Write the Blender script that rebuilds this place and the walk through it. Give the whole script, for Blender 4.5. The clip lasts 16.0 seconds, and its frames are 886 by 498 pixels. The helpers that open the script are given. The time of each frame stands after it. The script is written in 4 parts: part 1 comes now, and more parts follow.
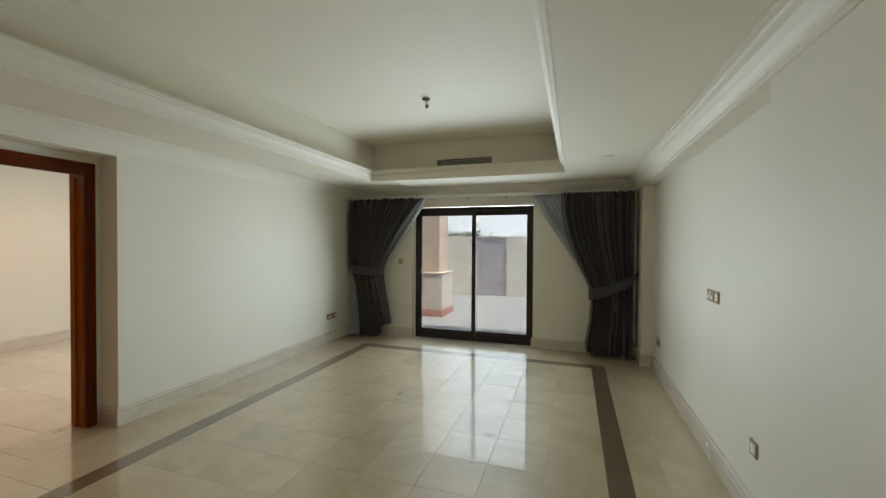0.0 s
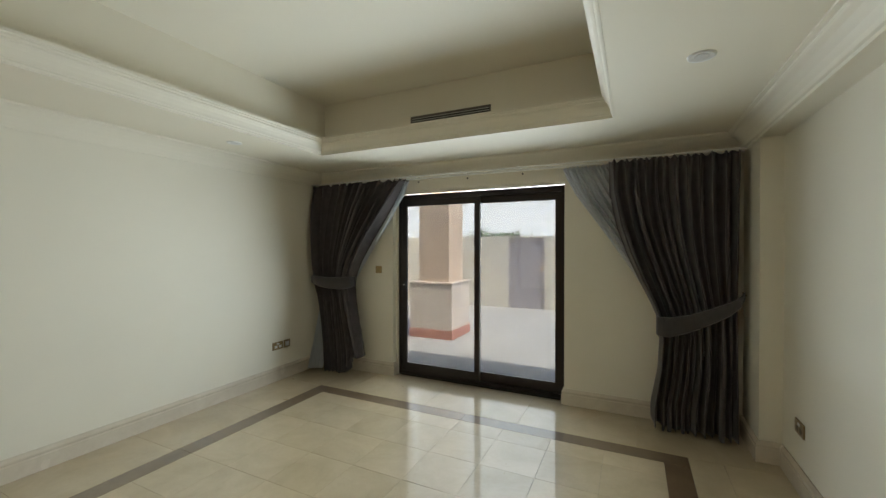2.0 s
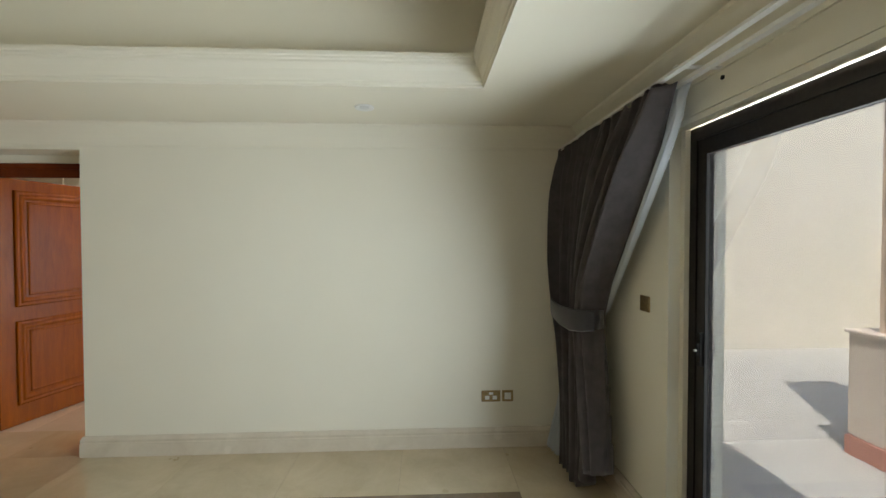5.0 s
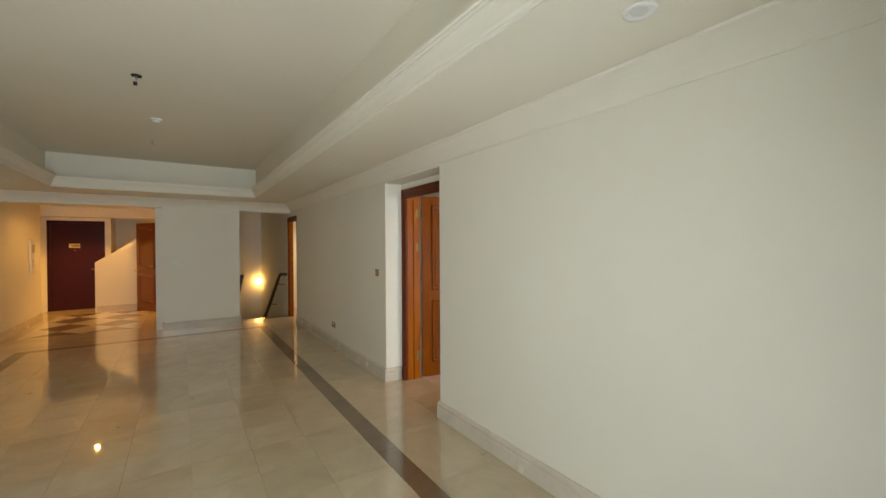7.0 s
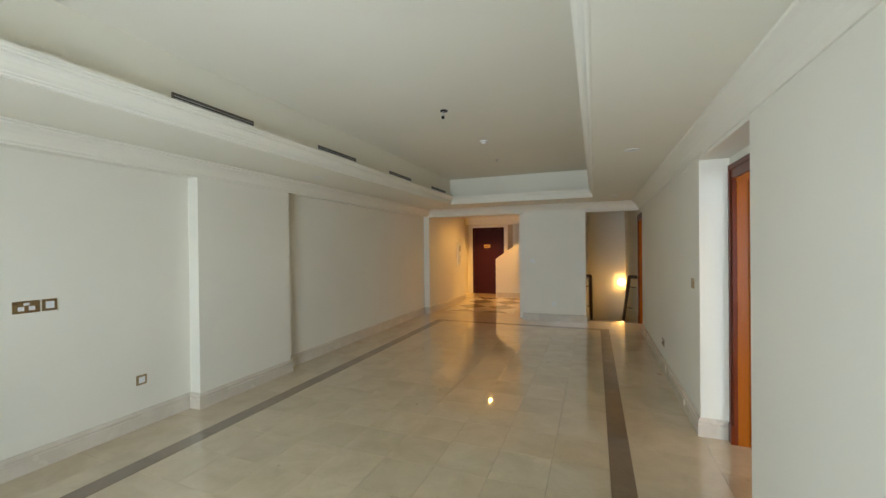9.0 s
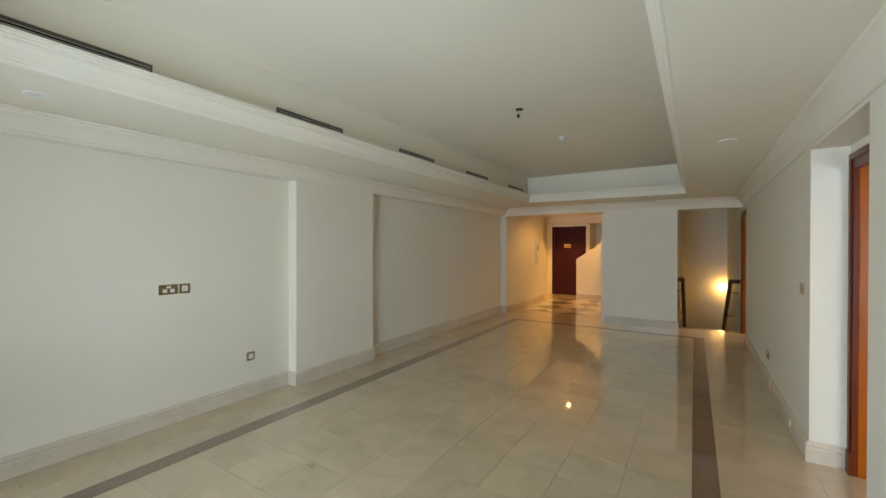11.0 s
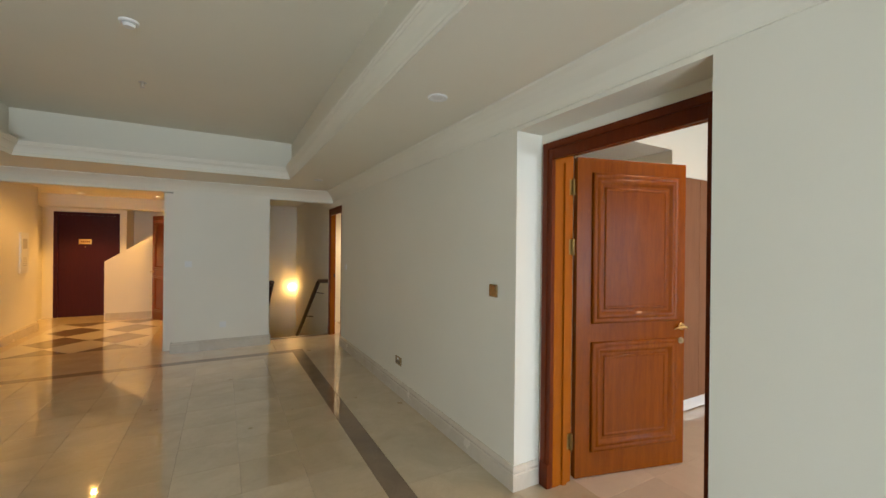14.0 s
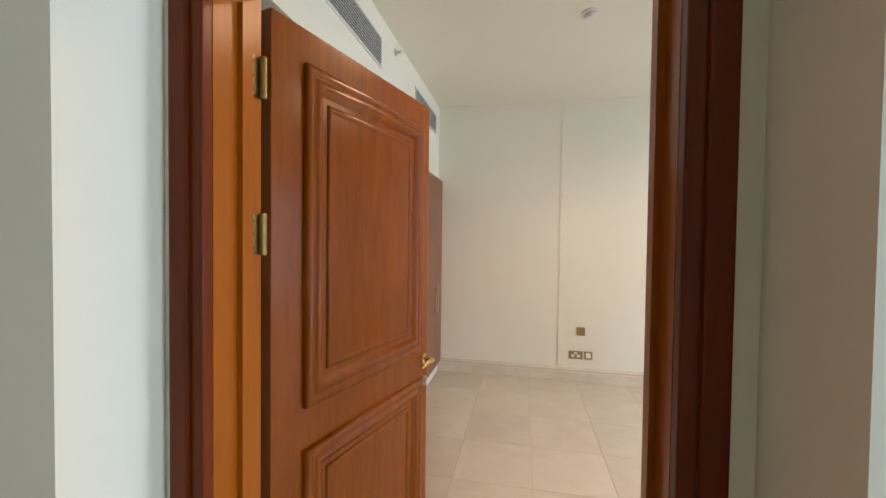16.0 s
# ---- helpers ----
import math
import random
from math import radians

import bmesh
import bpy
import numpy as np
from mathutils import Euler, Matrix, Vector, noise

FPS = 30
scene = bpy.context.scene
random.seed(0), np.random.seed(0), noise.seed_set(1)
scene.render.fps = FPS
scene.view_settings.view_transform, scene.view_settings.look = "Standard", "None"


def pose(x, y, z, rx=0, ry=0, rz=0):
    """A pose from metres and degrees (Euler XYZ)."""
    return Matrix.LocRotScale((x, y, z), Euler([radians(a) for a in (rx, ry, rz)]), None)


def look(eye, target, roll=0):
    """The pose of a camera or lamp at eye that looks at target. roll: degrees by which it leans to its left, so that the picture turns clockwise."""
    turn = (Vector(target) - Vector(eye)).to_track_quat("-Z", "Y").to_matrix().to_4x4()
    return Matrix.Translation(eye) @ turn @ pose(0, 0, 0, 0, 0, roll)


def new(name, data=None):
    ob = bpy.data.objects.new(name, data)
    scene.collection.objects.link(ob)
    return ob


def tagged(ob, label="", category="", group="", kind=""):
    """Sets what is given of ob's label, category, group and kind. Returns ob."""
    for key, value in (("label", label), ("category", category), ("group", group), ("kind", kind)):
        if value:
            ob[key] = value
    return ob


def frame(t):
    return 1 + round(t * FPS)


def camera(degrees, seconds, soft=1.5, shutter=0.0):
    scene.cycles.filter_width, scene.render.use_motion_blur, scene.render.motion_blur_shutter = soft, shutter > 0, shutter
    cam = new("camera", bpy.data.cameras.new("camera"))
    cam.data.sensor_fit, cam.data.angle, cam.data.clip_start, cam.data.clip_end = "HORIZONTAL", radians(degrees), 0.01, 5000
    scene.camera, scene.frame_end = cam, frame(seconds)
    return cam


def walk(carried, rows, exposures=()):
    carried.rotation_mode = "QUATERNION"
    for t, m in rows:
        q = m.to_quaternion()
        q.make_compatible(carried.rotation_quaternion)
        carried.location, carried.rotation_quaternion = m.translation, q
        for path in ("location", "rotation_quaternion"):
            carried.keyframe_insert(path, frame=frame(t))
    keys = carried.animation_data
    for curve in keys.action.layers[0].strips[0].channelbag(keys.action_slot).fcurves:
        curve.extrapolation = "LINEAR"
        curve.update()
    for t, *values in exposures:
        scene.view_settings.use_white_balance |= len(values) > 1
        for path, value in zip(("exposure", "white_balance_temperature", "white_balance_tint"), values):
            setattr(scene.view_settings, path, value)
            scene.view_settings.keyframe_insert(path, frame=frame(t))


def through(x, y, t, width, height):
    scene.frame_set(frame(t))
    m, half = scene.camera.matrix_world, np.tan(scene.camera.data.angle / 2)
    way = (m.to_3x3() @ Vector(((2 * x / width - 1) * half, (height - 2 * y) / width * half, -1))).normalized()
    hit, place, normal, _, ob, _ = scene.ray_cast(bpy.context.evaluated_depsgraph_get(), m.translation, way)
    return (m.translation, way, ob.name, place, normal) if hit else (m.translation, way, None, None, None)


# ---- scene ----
cam = camera(96.6, 16.0)
PATH = [
    (0, (3.642, -6.028, 1.554), (3.011, -4.13, 1.525), 0.3),
    (0.5, (3.627, -5.495, 1.516), (2.981, -3.602, 1.498), 0.1),
    (1, (3.632, -4.969, 1.531), (2.944, -3.091, 1.513), 0.2),
    (1.5, (3.65, -4.464, 1.55), (2.883, -2.617, 1.526), -0.0),
    (2, (3.653, -3.953, 1.531), (2.788, -2.15, 1.516), -0.0),
    (2.5, (3.666, -3.453, 1.542), (2.685, -1.711, 1.52), -0.0),
    (3, (3.626, -2.956, 1.545), (2.45, -1.338, 1.523), -0.0),
    (3.2, (3.61, -2.774, 1.553), (2.353, -1.219, 1.525), -0.0),
    (5.3, (2.984, -1.065, 1.597), (0.995, -1.274, 1.558), -0.2),
    (5.5, (2.971, -0.99, 1.59), (1.011, -1.389, 1.552), -0.3),
    (6, (2.646, -0.822, 1.593), (0.868, -1.737, 1.556), -0.5),
    (6.5, (2.302, -0.761, 1.564), (0.835, -2.12, 1.547), -0.0),
    (7, (1.934, -0.757, 1.562), (0.833, -2.427, 1.542), -0.3),
    (7.5, (1.558, -0.865, 1.553), (0.872, -2.743, 1.533), -0.4),
    (8, (1.261, -1.023, 1.564), (1.024, -3.009, 1.544), -0.6),
    (8.5, (0.997, -1.149, 1.571), (1.279, -3.129, 1.556), -0.7),
    (9, (0.807, -1.089, 1.579), (1.524, -2.956, 1.569), -0.6),
    (9.5, (0.655, -0.959, 1.613), (1.636, -2.702, 1.613), -0.4),
    (9.7, (0.613, -0.916, 1.624), (1.657, -2.621, 1.622), -0.3),
    (11.8, (1.009, -1.31, 1.532), (2.084, -2.997, 1.519), 0.1),
    (12, (1.124, -1.422, 1.534), (2.022, -3.209, 1.518), 0.0),
    (12.5, (1.397, -1.752, 1.543), (1.858, -3.698, 1.526), 0.1),
    (13, (1.558, -2.112, 1.527), (1.519, -4.112, 1.513), 0.4),
    (13.5, (1.632, -2.528, 1.529), (1.095, -4.455, 1.517), 0.4),
    (14, (1.62, -2.932, 1.521), (0.645, -4.678, 1.519), 0.6),
    (14.5, (1.456, -3.333, 1.553), (0.085, -4.79, 1.537), 0.1),
    (15, (1.24, -3.676, 1.558), (-0.431, -4.774, 1.523), 0.0),
    (15.5, (0.904, -3.916, 1.548), (-0.962, -4.634, 1.502), 0.3),
    (16, (0.512, -4.12, 1.532), (-1.448, -4.519, 1.485), 0.7),
]
walk(cam, [(t, look(eye, target, roll)) for t, eye, target, roll in PATH],
     exposures=[(0, 3.84, 6560, 12), (1.0, 3.77, 6630, 13), (2.0, 3.8, 6800, 13), (3.2, 3.95, 6850, 14), (5.5, 3.93, 6850, 14), (6.0, 4.08, 6950, 14), (7.0, 3.95, 6980, 16), (8.0, 3.98, 6850, 16),
                (9.0, 4.16, 6250, 14), (9.7, 4.13, 6250, 14), (11.8, 4.04, 6700, 15), (12.5, 4.15, 7350, 20), (13.0, 4.15, 6600, 17), (13.5, 4.2, 6420, 16), (14.5, 4.26, 6300, 14), (15.0, 4.3, 6200, 12), (15.5, 4.26, 6100, 11), (16.0, 4.22, 6000, 12)])


# ---- world, sun and lamps ----
world = bpy.data.worlds.new("sky")
scene.world = world
world.use_nodes = True
wn = world.node_tree
sky = wn.nodes.new("ShaderNodeTexSky")
sky.sky_type = "NISHITA"
sky.sun_disc = False
sky.sun_elevation = radians(63)
sky.sun_rotation = radians(116.5)
sky.dust_density = 1.5
sky.air_density = 1.3
wn.links.new(sky.outputs[0], wn.nodes["Background"].inputs[0])
wn.nodes["Background"].inputs[1].default_value = 0.145

sun_data = bpy.data.lights.new("sun", "SUN")
sun_data.energy, sun_data.angle, sun_data.color = 2.9, radians(0.6), (1.0, 0.95, 0.86)
sun = new("sun", sun_data)
sun.matrix_world = look((0, 0, 0), (-0.40, 0.20, -0.89))

WARM = (1.0, 0.52, 0.11)


def spot_lamp(x, y, z, watts, color=WARM, size=radians(120), radius=0.04):
    d = bpy.data.lights.new("downlight_beam", "SPOT")
    d.energy, d.color, d.spot_size, d.spot_blend, d.shadow_soft_size = watts, color, size, 0.6, radius
    o = new("downlight_beam", d)
    o.matrix_world = look((x, y, z), (x, y + 0.001, z - 1))
    return o


def window_light(x, y, z, w, h, watts, spread=142, rise=0.1):
    """An added lamp boosting the sky's light through an opening, facing into the room."""
    d = bpy.data.lights.new("window_daylight", "AREA")
    d.shape, d.size, d.size_y, d.energy, d.color = "RECTANGLE", w, h, watts, (0.75, 0.905, 1.0)
    d.spread = radians(spread)
    o = new("window_daylight", d)
    o.matrix_world = look((x, y, z), (x, y - 1, z + rise))
    return o


window_light(2.08, 0.38, 1.08, 1.85, 2.05, 7.7)
window_light(-2.2, 0.38, 1.2, 2.0, 2.2, 7.2, rise=-0.15)

FOYER_SPOTS = [(4.05, -13.1), (2.80, -12.9), (3.42, -11.3)]
for (sx, sy), watts, beam in zip(FOYER_SPOTS, (8.5, 8.5, 3.2), (105, 105, 160)):
    spot_lamp(sx, sy, 2.51, watts, size=radians(beam), radius=0.03)
spot_lamp(-1.2, -9.9, 2.38, 6, (1.0, 0.74, 0.45), radians(165))
# two unseen warm lamps added to brighten the bedroom, no fixtures modelled
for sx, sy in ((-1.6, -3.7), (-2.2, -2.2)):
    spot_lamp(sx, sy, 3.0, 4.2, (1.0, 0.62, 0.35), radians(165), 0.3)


# ---- materials ----
def material(name):
    m = bpy.data.materials.new(name)
    m.use_nodes = True
    nt = m.node_tree
    return m, nt, nt.nodes["Principled BSDF"]


def node(nt, kind, **values):
    n = nt.nodes.new(kind)
    for key, v in values.items():
        n.inputs[key.replace("_", " ")].default_value = v
    return n


def ramp(nt, fac, stops):
    r = nt.nodes.new("ShaderNodeValToRGB")
    el = r.color_ramp.elements
    while len(el) < len(stops):
        el.new(0.5)
    for e, (p, c) in zip(el, stops):
        e.position, e.color = p, (*c, 1)
    nt.links.new(fac, r.inputs[0])
    return r.outputs[0]


def place(nt, scale=(1, 1, 1), shuffle=0.0):
    """World position, shifted per piece by its own random number."""
    geo = nt.nodes.new("ShaderNodeNewGeometry")
    out = geo.outputs["Position"]
    if shuffle:
        info = nt.nodes.new("ShaderNodeObjectInfo")
        mul = nt.nodes.new("ShaderNodeVectorMath")
        mul.operation = "SCALE"
        mul.inputs[0].default_value = (shuffle, shuffle * 0.7, shuffle * 1.3)
        nt.links.new(info.outputs["Random"], mul.inputs["Scale"])
        add = nt.nodes.new("ShaderNodeVectorMath")
        nt.links.new(out, add.inputs[0])
        nt.links.new(mul.outputs[0], add.inputs[1])
        out = add.outputs[0]
    mp = nt.nodes.new("ShaderNodeMapping")
    mp.inputs["Scale"].default_value = scale
    nt.links.new(out, mp.inputs[0])
    return mp.outputs[0]


def noise_tex(nt, vec, scale, detail=4.0, rough=0.55, distortion=0.0):
    n = node(nt, "ShaderNodeTexNoise", Scale=scale, Detail=detail, Roughness=rough, Distortion=distortion)
    nt.links.new(vec, n.inputs["Vector"])
    return n.outputs["Fac"]


def bump(nt, bsdf, height, strength=0.1, distance=0.002):
    b = node(nt, "ShaderNodeBump", Strength=strength, Distance=distance)
    nt.links.new(height, b.inputs["Height"])
    nt.links.new(b.outputs[0], bsdf.inputs["Normal"])


def mix_col(nt, fac, a, b):
    mx = nt.nodes.new("ShaderNodeMix")
    mx.data_type = "RGBA"
    for sock, v in ((mx.inputs[0], fac), (mx.inputs[6], a), (mx.inputs[7], b)):
        if isinstance(v, (tuple, float, int)):
            sock.default_value = v if not isinstance(v, tuple) else (*v, 1)
        else:
            nt.links.new(v, sock)
    return mx.outputs[2]


def paint(name, light, dark, rough=0.6, relief=0.12):
    m, nt, b = material(name)
    vec = place(nt)
    big = noise_tex(nt, vec, 0.9, 3)
    nt.links.new(ramp(nt, big, [(0.35, dark), (0.65, light)]), b.inputs["Base Color"])
    fine = noise_tex(nt, vec, 130, 3, 0.6)
    bump(nt, b, fine, relief, 0.0015)
    b.inputs["Roughness"].default_value = rough
    return m


def marble(name, base, cloud, vein, rough=0.09, shuffle=37.0, cloud_scale=2.6, relief=0.02, gloss=0.5, polish=0.0):
    m, nt, b = material(name)
    b.inputs["Specular IOR Level"].default_value = gloss
    b.inputs["Coat Weight"].default_value = polish
    b.inputs["Coat Roughness"].default_value = 0.04
    b.inputs["Coat IOR"].default_value = 1.85
    vec = place(nt, shuffle=shuffle)
    clouds = noise_tex(nt, vec, cloud_scale, 6, 0.6, 0.6)
    body = ramp(nt, clouds, [(0.33, cloud), (0.66, base)])
    fine = noise_tex(nt, vec, 34, 5, 0.7)
    body = mix_col(nt, 0.16, body, ramp(nt, fine, [(0.3, cloud), (0.7, base)]))
    lines = noise_tex(nt, vec, 1.7, 8, 0.62, 1.8)
    vmask = ramp(nt, lines, [(0.47, (0, 0, 0)), (0.497, (0.08, 0.08, 0.08)), (0.525, (0, 0, 0))])
    body = mix_col(nt, vmask, body, vein)
    info = nt.nodes.new("ShaderNodeObjectInfo")
    hsv = node(nt, "ShaderNodeHueSaturation")
    vr = node(nt, "ShaderNodeMapRange")
    vr.inputs["To Min"].default_value, vr.inputs["To Max"].default_value = 0.94, 1.05
    nt.links.new(info.outputs["Random"], vr.inputs["Value"])
    nt.links.new(vr.outputs[0], hsv.inputs["Value"])
    nt.links.new(body, hsv.inputs["Color"])
    nt.links.new(hsv.outputs[0], b.inputs["Base Color"])
    rr = node(nt, "ShaderNodeMapRange")
    rr.inputs["To Min"].default_value, rr.inputs["To Max"].default_value = rough * 0.7, rough * 1.7
    nt.links.new(noise_tex(nt, vec, 5, 4), rr.inputs["Value"])
    nt.links.new(rr.outputs[0], b.inputs["Roughness"])
    bump(nt, b, noise_tex(nt, vec, 9, 3), relief, 0.002)
    return m


def wood(name, light, dark, rough=0.22, coat=0.5, scale=(9, 9, 0.7), shine=0.14):
    m, nt, b = material(name)
    tc = nt.nodes.new("ShaderNodeTexCoord")
    mp = nt.nodes.new("ShaderNodeMapping")
    mp.inputs["Scale"].default_value = scale
    nt.links.new(tc.outputs["Object"], mp.inputs[0])
    vec = mp.outputs[0]
    grain = noise_tex(nt, vec, 3.2, 6, 0.62, 0.7)
    fine = noise_tex(nt, vec, 26, 3, 0.6)
    col = ramp(nt, grain, [(0.3, dark), (0.7, light)])
    col = mix_col(nt, 0.3, col, ramp(nt, fine, [(0.35, dark), (0.65, light)]))
    nt.links.new(col, b.inputs["Base Color"])
    b.inputs["Roughness"].default_value = rough
    b.inputs["Coat Weight"].default_value = coat
    b.inputs["Coat Roughness"].default_value = 0.13
    b.inputs["Specular IOR Level"].default_value = shine
    bump(nt, b, fine, 0.06, 0.001)
    return m


def plain(name, color, rough=0.5, metal=0.0, speck=0.06, scale=60):
    m, nt, b = material(name)
    vec = place(nt)
    n = noise_tex(nt, vec, scale, 4)
    lo = tuple(c * (1 - speck) for c in color)
    hi = tuple(min(1, c * (1 + speck)) for c in color)
    nt.links.new(ramp(nt, n, [(0.35, lo), (0.65, hi)]), b.inputs["Base Color"])
    b.inputs["Roughness"].default_value = rough
    b.inputs["Metallic"].default_value = metal
    return m


def glowing(name, color, strength):
    m, nt, b = material(name)
    b.inputs["Base Color"].default_value = (*color, 1)
    b.inputs["Emission Color"].default_value = (*color, 1)
    b.inputs["Emission Strength"].default_value = strength
    return m


def fabric(name, light, dark, weave=900, through=0.0, alpha=1.0):
    m, nt, b = material(name)
    vec = place(nt)
    n = noise_tex(nt, vec, 14, 5, 0.6)
    nt.links.new(ramp(nt, n, [(0.3, dark), (0.7, light)]), b.inputs["Base Color"])
    b.inputs["Roughness"].default_value = 0.85
    b.inputs["Sheen Weight"].default_value = 0.25
    b.inputs["Alpha"].default_value = alpha
    bump(nt, b, noise_tex(nt, vec, weave, 2), 0.15, 0.001)
    if through:
        tr = nt.nodes.new("ShaderNodeBsdfTranslucent")
        tr.inputs[0].default_value = (*light, 1)
        mx = nt.nodes.new("ShaderNodeMixShader")
        mx.inputs[0].default_value = through
        nt.links.new(b.outputs[0], mx.inputs[1])
        nt.links.new(tr.outputs[0], mx.inputs[2])
        nt.links.new(mx.outputs[0], nt.nodes["Material Output"].inputs[0])
    return m


WALL = paint("cream_wall_paint", (0.80, 0.757, 0.64), (0.775, 0.732, 0.615))
CEIL = paint("ceiling_paint", (0.80, 0.75, 0.62), (0.78, 0.73, 0.60), 0.7, 0.06)
TRIM = paint("moulding_paint", (0.80, 0.755, 0.635), (0.78, 0.735, 0.615), 0.55, 0.04)
TILE = marble("cream_marble", (0.61, 0.505, 0.345), (0.48, 0.385, 0.24), (0.36, 0.27, 0.18), 0.28, gloss=0.5, polish=1.0)
BORDER = marble("brown_marble", (0.18, 0.118, 0.066), (0.125, 0.080, 0.043), (0.34, 0.26, 0.18), 0.28, gloss=0.5, polish=1.0)
SKIRT = marble("skirting_marble", (0.67, 0.60, 0.49), (0.58, 0.51, 0.405), (0.46, 0.38, 0.29), 0.2, 0.0, 4.0)
# lighter copy of cream_marble, raising the brightness of the bedroom floor
BED_TILE = marble("cream_marble_lightened", (0.68, 0.585, 0.465), (0.58, 0.485, 0.37), (0.46, 0.37, 0.27), 0.28, gloss=0.5, polish=1.0)
PALE = marble("white_marble", (0.70, 0.64, 0.54), (0.62, 0.55, 0.45), (0.5, 0.42, 0.33), 0.28, polish=1.0)
GROUT = plain("grout", (0.47, 0.39, 0.30), 0.5)
WOOD = wood("mahogany", (0.265, 0.062, 0.0002), (0.165, 0.034, 0.0002), 0.25, 0.35, shine=0.12)
WOOD_RED = wood("red_mahogany", (0.17, 0.016, 0.002), (0.10, 0.008, 0.002), 0.3, 0.9, shine=0.3)
# frame mahogany: a darker tone for casings, a lighter orange one for jambs
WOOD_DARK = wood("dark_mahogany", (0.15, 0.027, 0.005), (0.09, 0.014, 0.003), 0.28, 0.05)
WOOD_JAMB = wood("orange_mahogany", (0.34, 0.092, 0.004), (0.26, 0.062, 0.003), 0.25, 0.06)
ENTRY = wood("burgundy_door", (0.050, 0.006, 0.010), (0.034, 0.004, 0.007), 0.4, 0.0, (9, 9, 0.7), 0.2)
LAMINATE = wood("wardrobe_laminate", (0.25, 0.115, 0.058), (0.19, 0.083, 0.042), 0.4, 0.1, (14, 14, 0.8))
ALU = plain("bronze_aluminium", (0.030, 0.024, 0.022), 0.38, 0.55, 0.15)
BRASS = plain("aged_brass", (0.36, 0.26, 0.13), 0.35, 0.9, 0.15)
BRASS_DARK = plain("socket_recess", (0.16, 0.12, 0.075), 0.5, 0.3, 0.1)
GOLD = plain("polished_brass", (0.75, 0.55, 0.25), 0.22, 1.0, 0.05)
STEEL = plain("brushed_steel", (0.62, 0.60, 0.57), 0.3, 1.0, 0.08)
WHITE = plain("white_plastic", (0.78, 0.77, 0.73), 0.4, 0, 0.02)
HINGE = plain("dark_brass", (0.34, 0.22, 0.07), 0.36, 0.92, 0.15)
LENS = plain("unlit_lens", (0.66, 0.65, 0.62), 0.3, 0.0, 0.03)
GREY = plain("grille_grey", (0.48, 0.46, 0.43), 0.55, 0.0, 0.05)
BLACK = plain("black_gap", (0.012, 0.011, 0.010), 0.8)
IRON = plain("dark_rail_wood", (0.045, 0.022, 0.013), 0.35, 0.0, 0.2)
CURTAIN = fabric("charcoal_curtain_cloth", (0.085, 0.070, 0.071), (0.052, 0.042, 0.043), through=0.015)
TIE = fabric("charcoal_tie_cloth", (0.052, 0.046, 0.046), (0.042, 0.036, 0.037))
SHEER = fabric("blue_grey_sheer", (0.70, 0.73, 0.76), (0.65, 0.68, 0.71), through=0.4, alpha=0.88)
LIT = glowing("lit_lens", (1.0, 0.78, 0.45), 0.4)
GLOBE = glowing("lit_globe", (1.0, 0.58, 0.16), 1.4)
HAZE = glowing("pale_haze", (0.96, 0.98, 0.97), 0.20)
TERRACE = marble("terrace_stone", (0.48, 0.48, 0.46), (0.42, 0.42, 0.40), (0.36, 0.355, 0.335), 0.6)
RENDER = paint("sandstone_render", (0.77, 0.725, 0.62), (0.74, 0.695, 0.59), 0.9, 0.01)
PEACH = paint("peach_render", (0.74, 0.59, 0.47), (0.71, 0.56, 0.44), 0.9, 0.01)
PEACH2 = paint("pale_peach_render", (0.77, 0.68, 0.60), (0.74, 0.65, 0.57), 0.9, 0.01)
RED = paint("red_skirting_paint", (0.60, 0.30, 0.25), (0.55, 0.27, 0.22), 0.8, 0.3)
GATE = paint("brown_gate_paint", (0.46, 0.43, 0.44), (0.43, 0.40, 0.41), 0.6, 0.08)
BARK = plain("bark", (0.12, 0.085, 0.055), 0.9, 0, 0.4, 12)
LEAF = plain("leaf_green", (0.12, 0.17, 0.08), 0.6, 0, 0.4, 3)

GLASS, gnt, gb = material("dimming_glass")
gnt.nodes.remove(gb)
gt = gnt.nodes.new("ShaderNodeBsdfTransparent")
# grey transparency holds the outdoor brightness down beside the dim room
gt.inputs[0].default_value = (0.235, 0.24, 0.24, 1)
gg = gnt.nodes.new("ShaderNodeBsdfGlossy")
gg.inputs["Roughness"].default_value = 0.0
lw = gnt.nodes.new("ShaderNodeLayerWeight")
lw.inputs[0].default_value = 0.5
gp = gnt.nodes.new("ShaderNodeMath")
gp.operation = "POWER"
gp.inputs[1].default_value = 4.0
gnt.links.new(lw.outputs["Facing"], gp.inputs[0])
gf = gnt.nodes.new("ShaderNodeMapRange")
gf.inputs["To Min"].default_value, gf.inputs["To Max"].default_value = 0.012, 0.6
gnt.links.new(gp.outputs[0], gf.inputs["Value"])
gm = gnt.nodes.new("ShaderNodeMixShader")
gnt.links.new(gf.outputs[0], gm.inputs[0])
gnt.links.new(gt.outputs[0], gm.inputs[1])
gnt.links.new(gg.outputs[0], gm.inputs[2])
gnt.links.new(gm.outputs[0], gnt.nodes["Material Output"].inputs[0])


# ---- mesh helpers ----
def mesh_of(name, bm, mat, smooth=False):
    bmesh.ops.recalc_face_normals(bm, faces=bm.faces)
    me = bpy.data.meshes.new(name)
    bm.to_mesh(me)
    bm.free()
    me.materials.append(mat)
    if smooth:
        for p in me.polygons:
            p.use_smooth = True
    return me


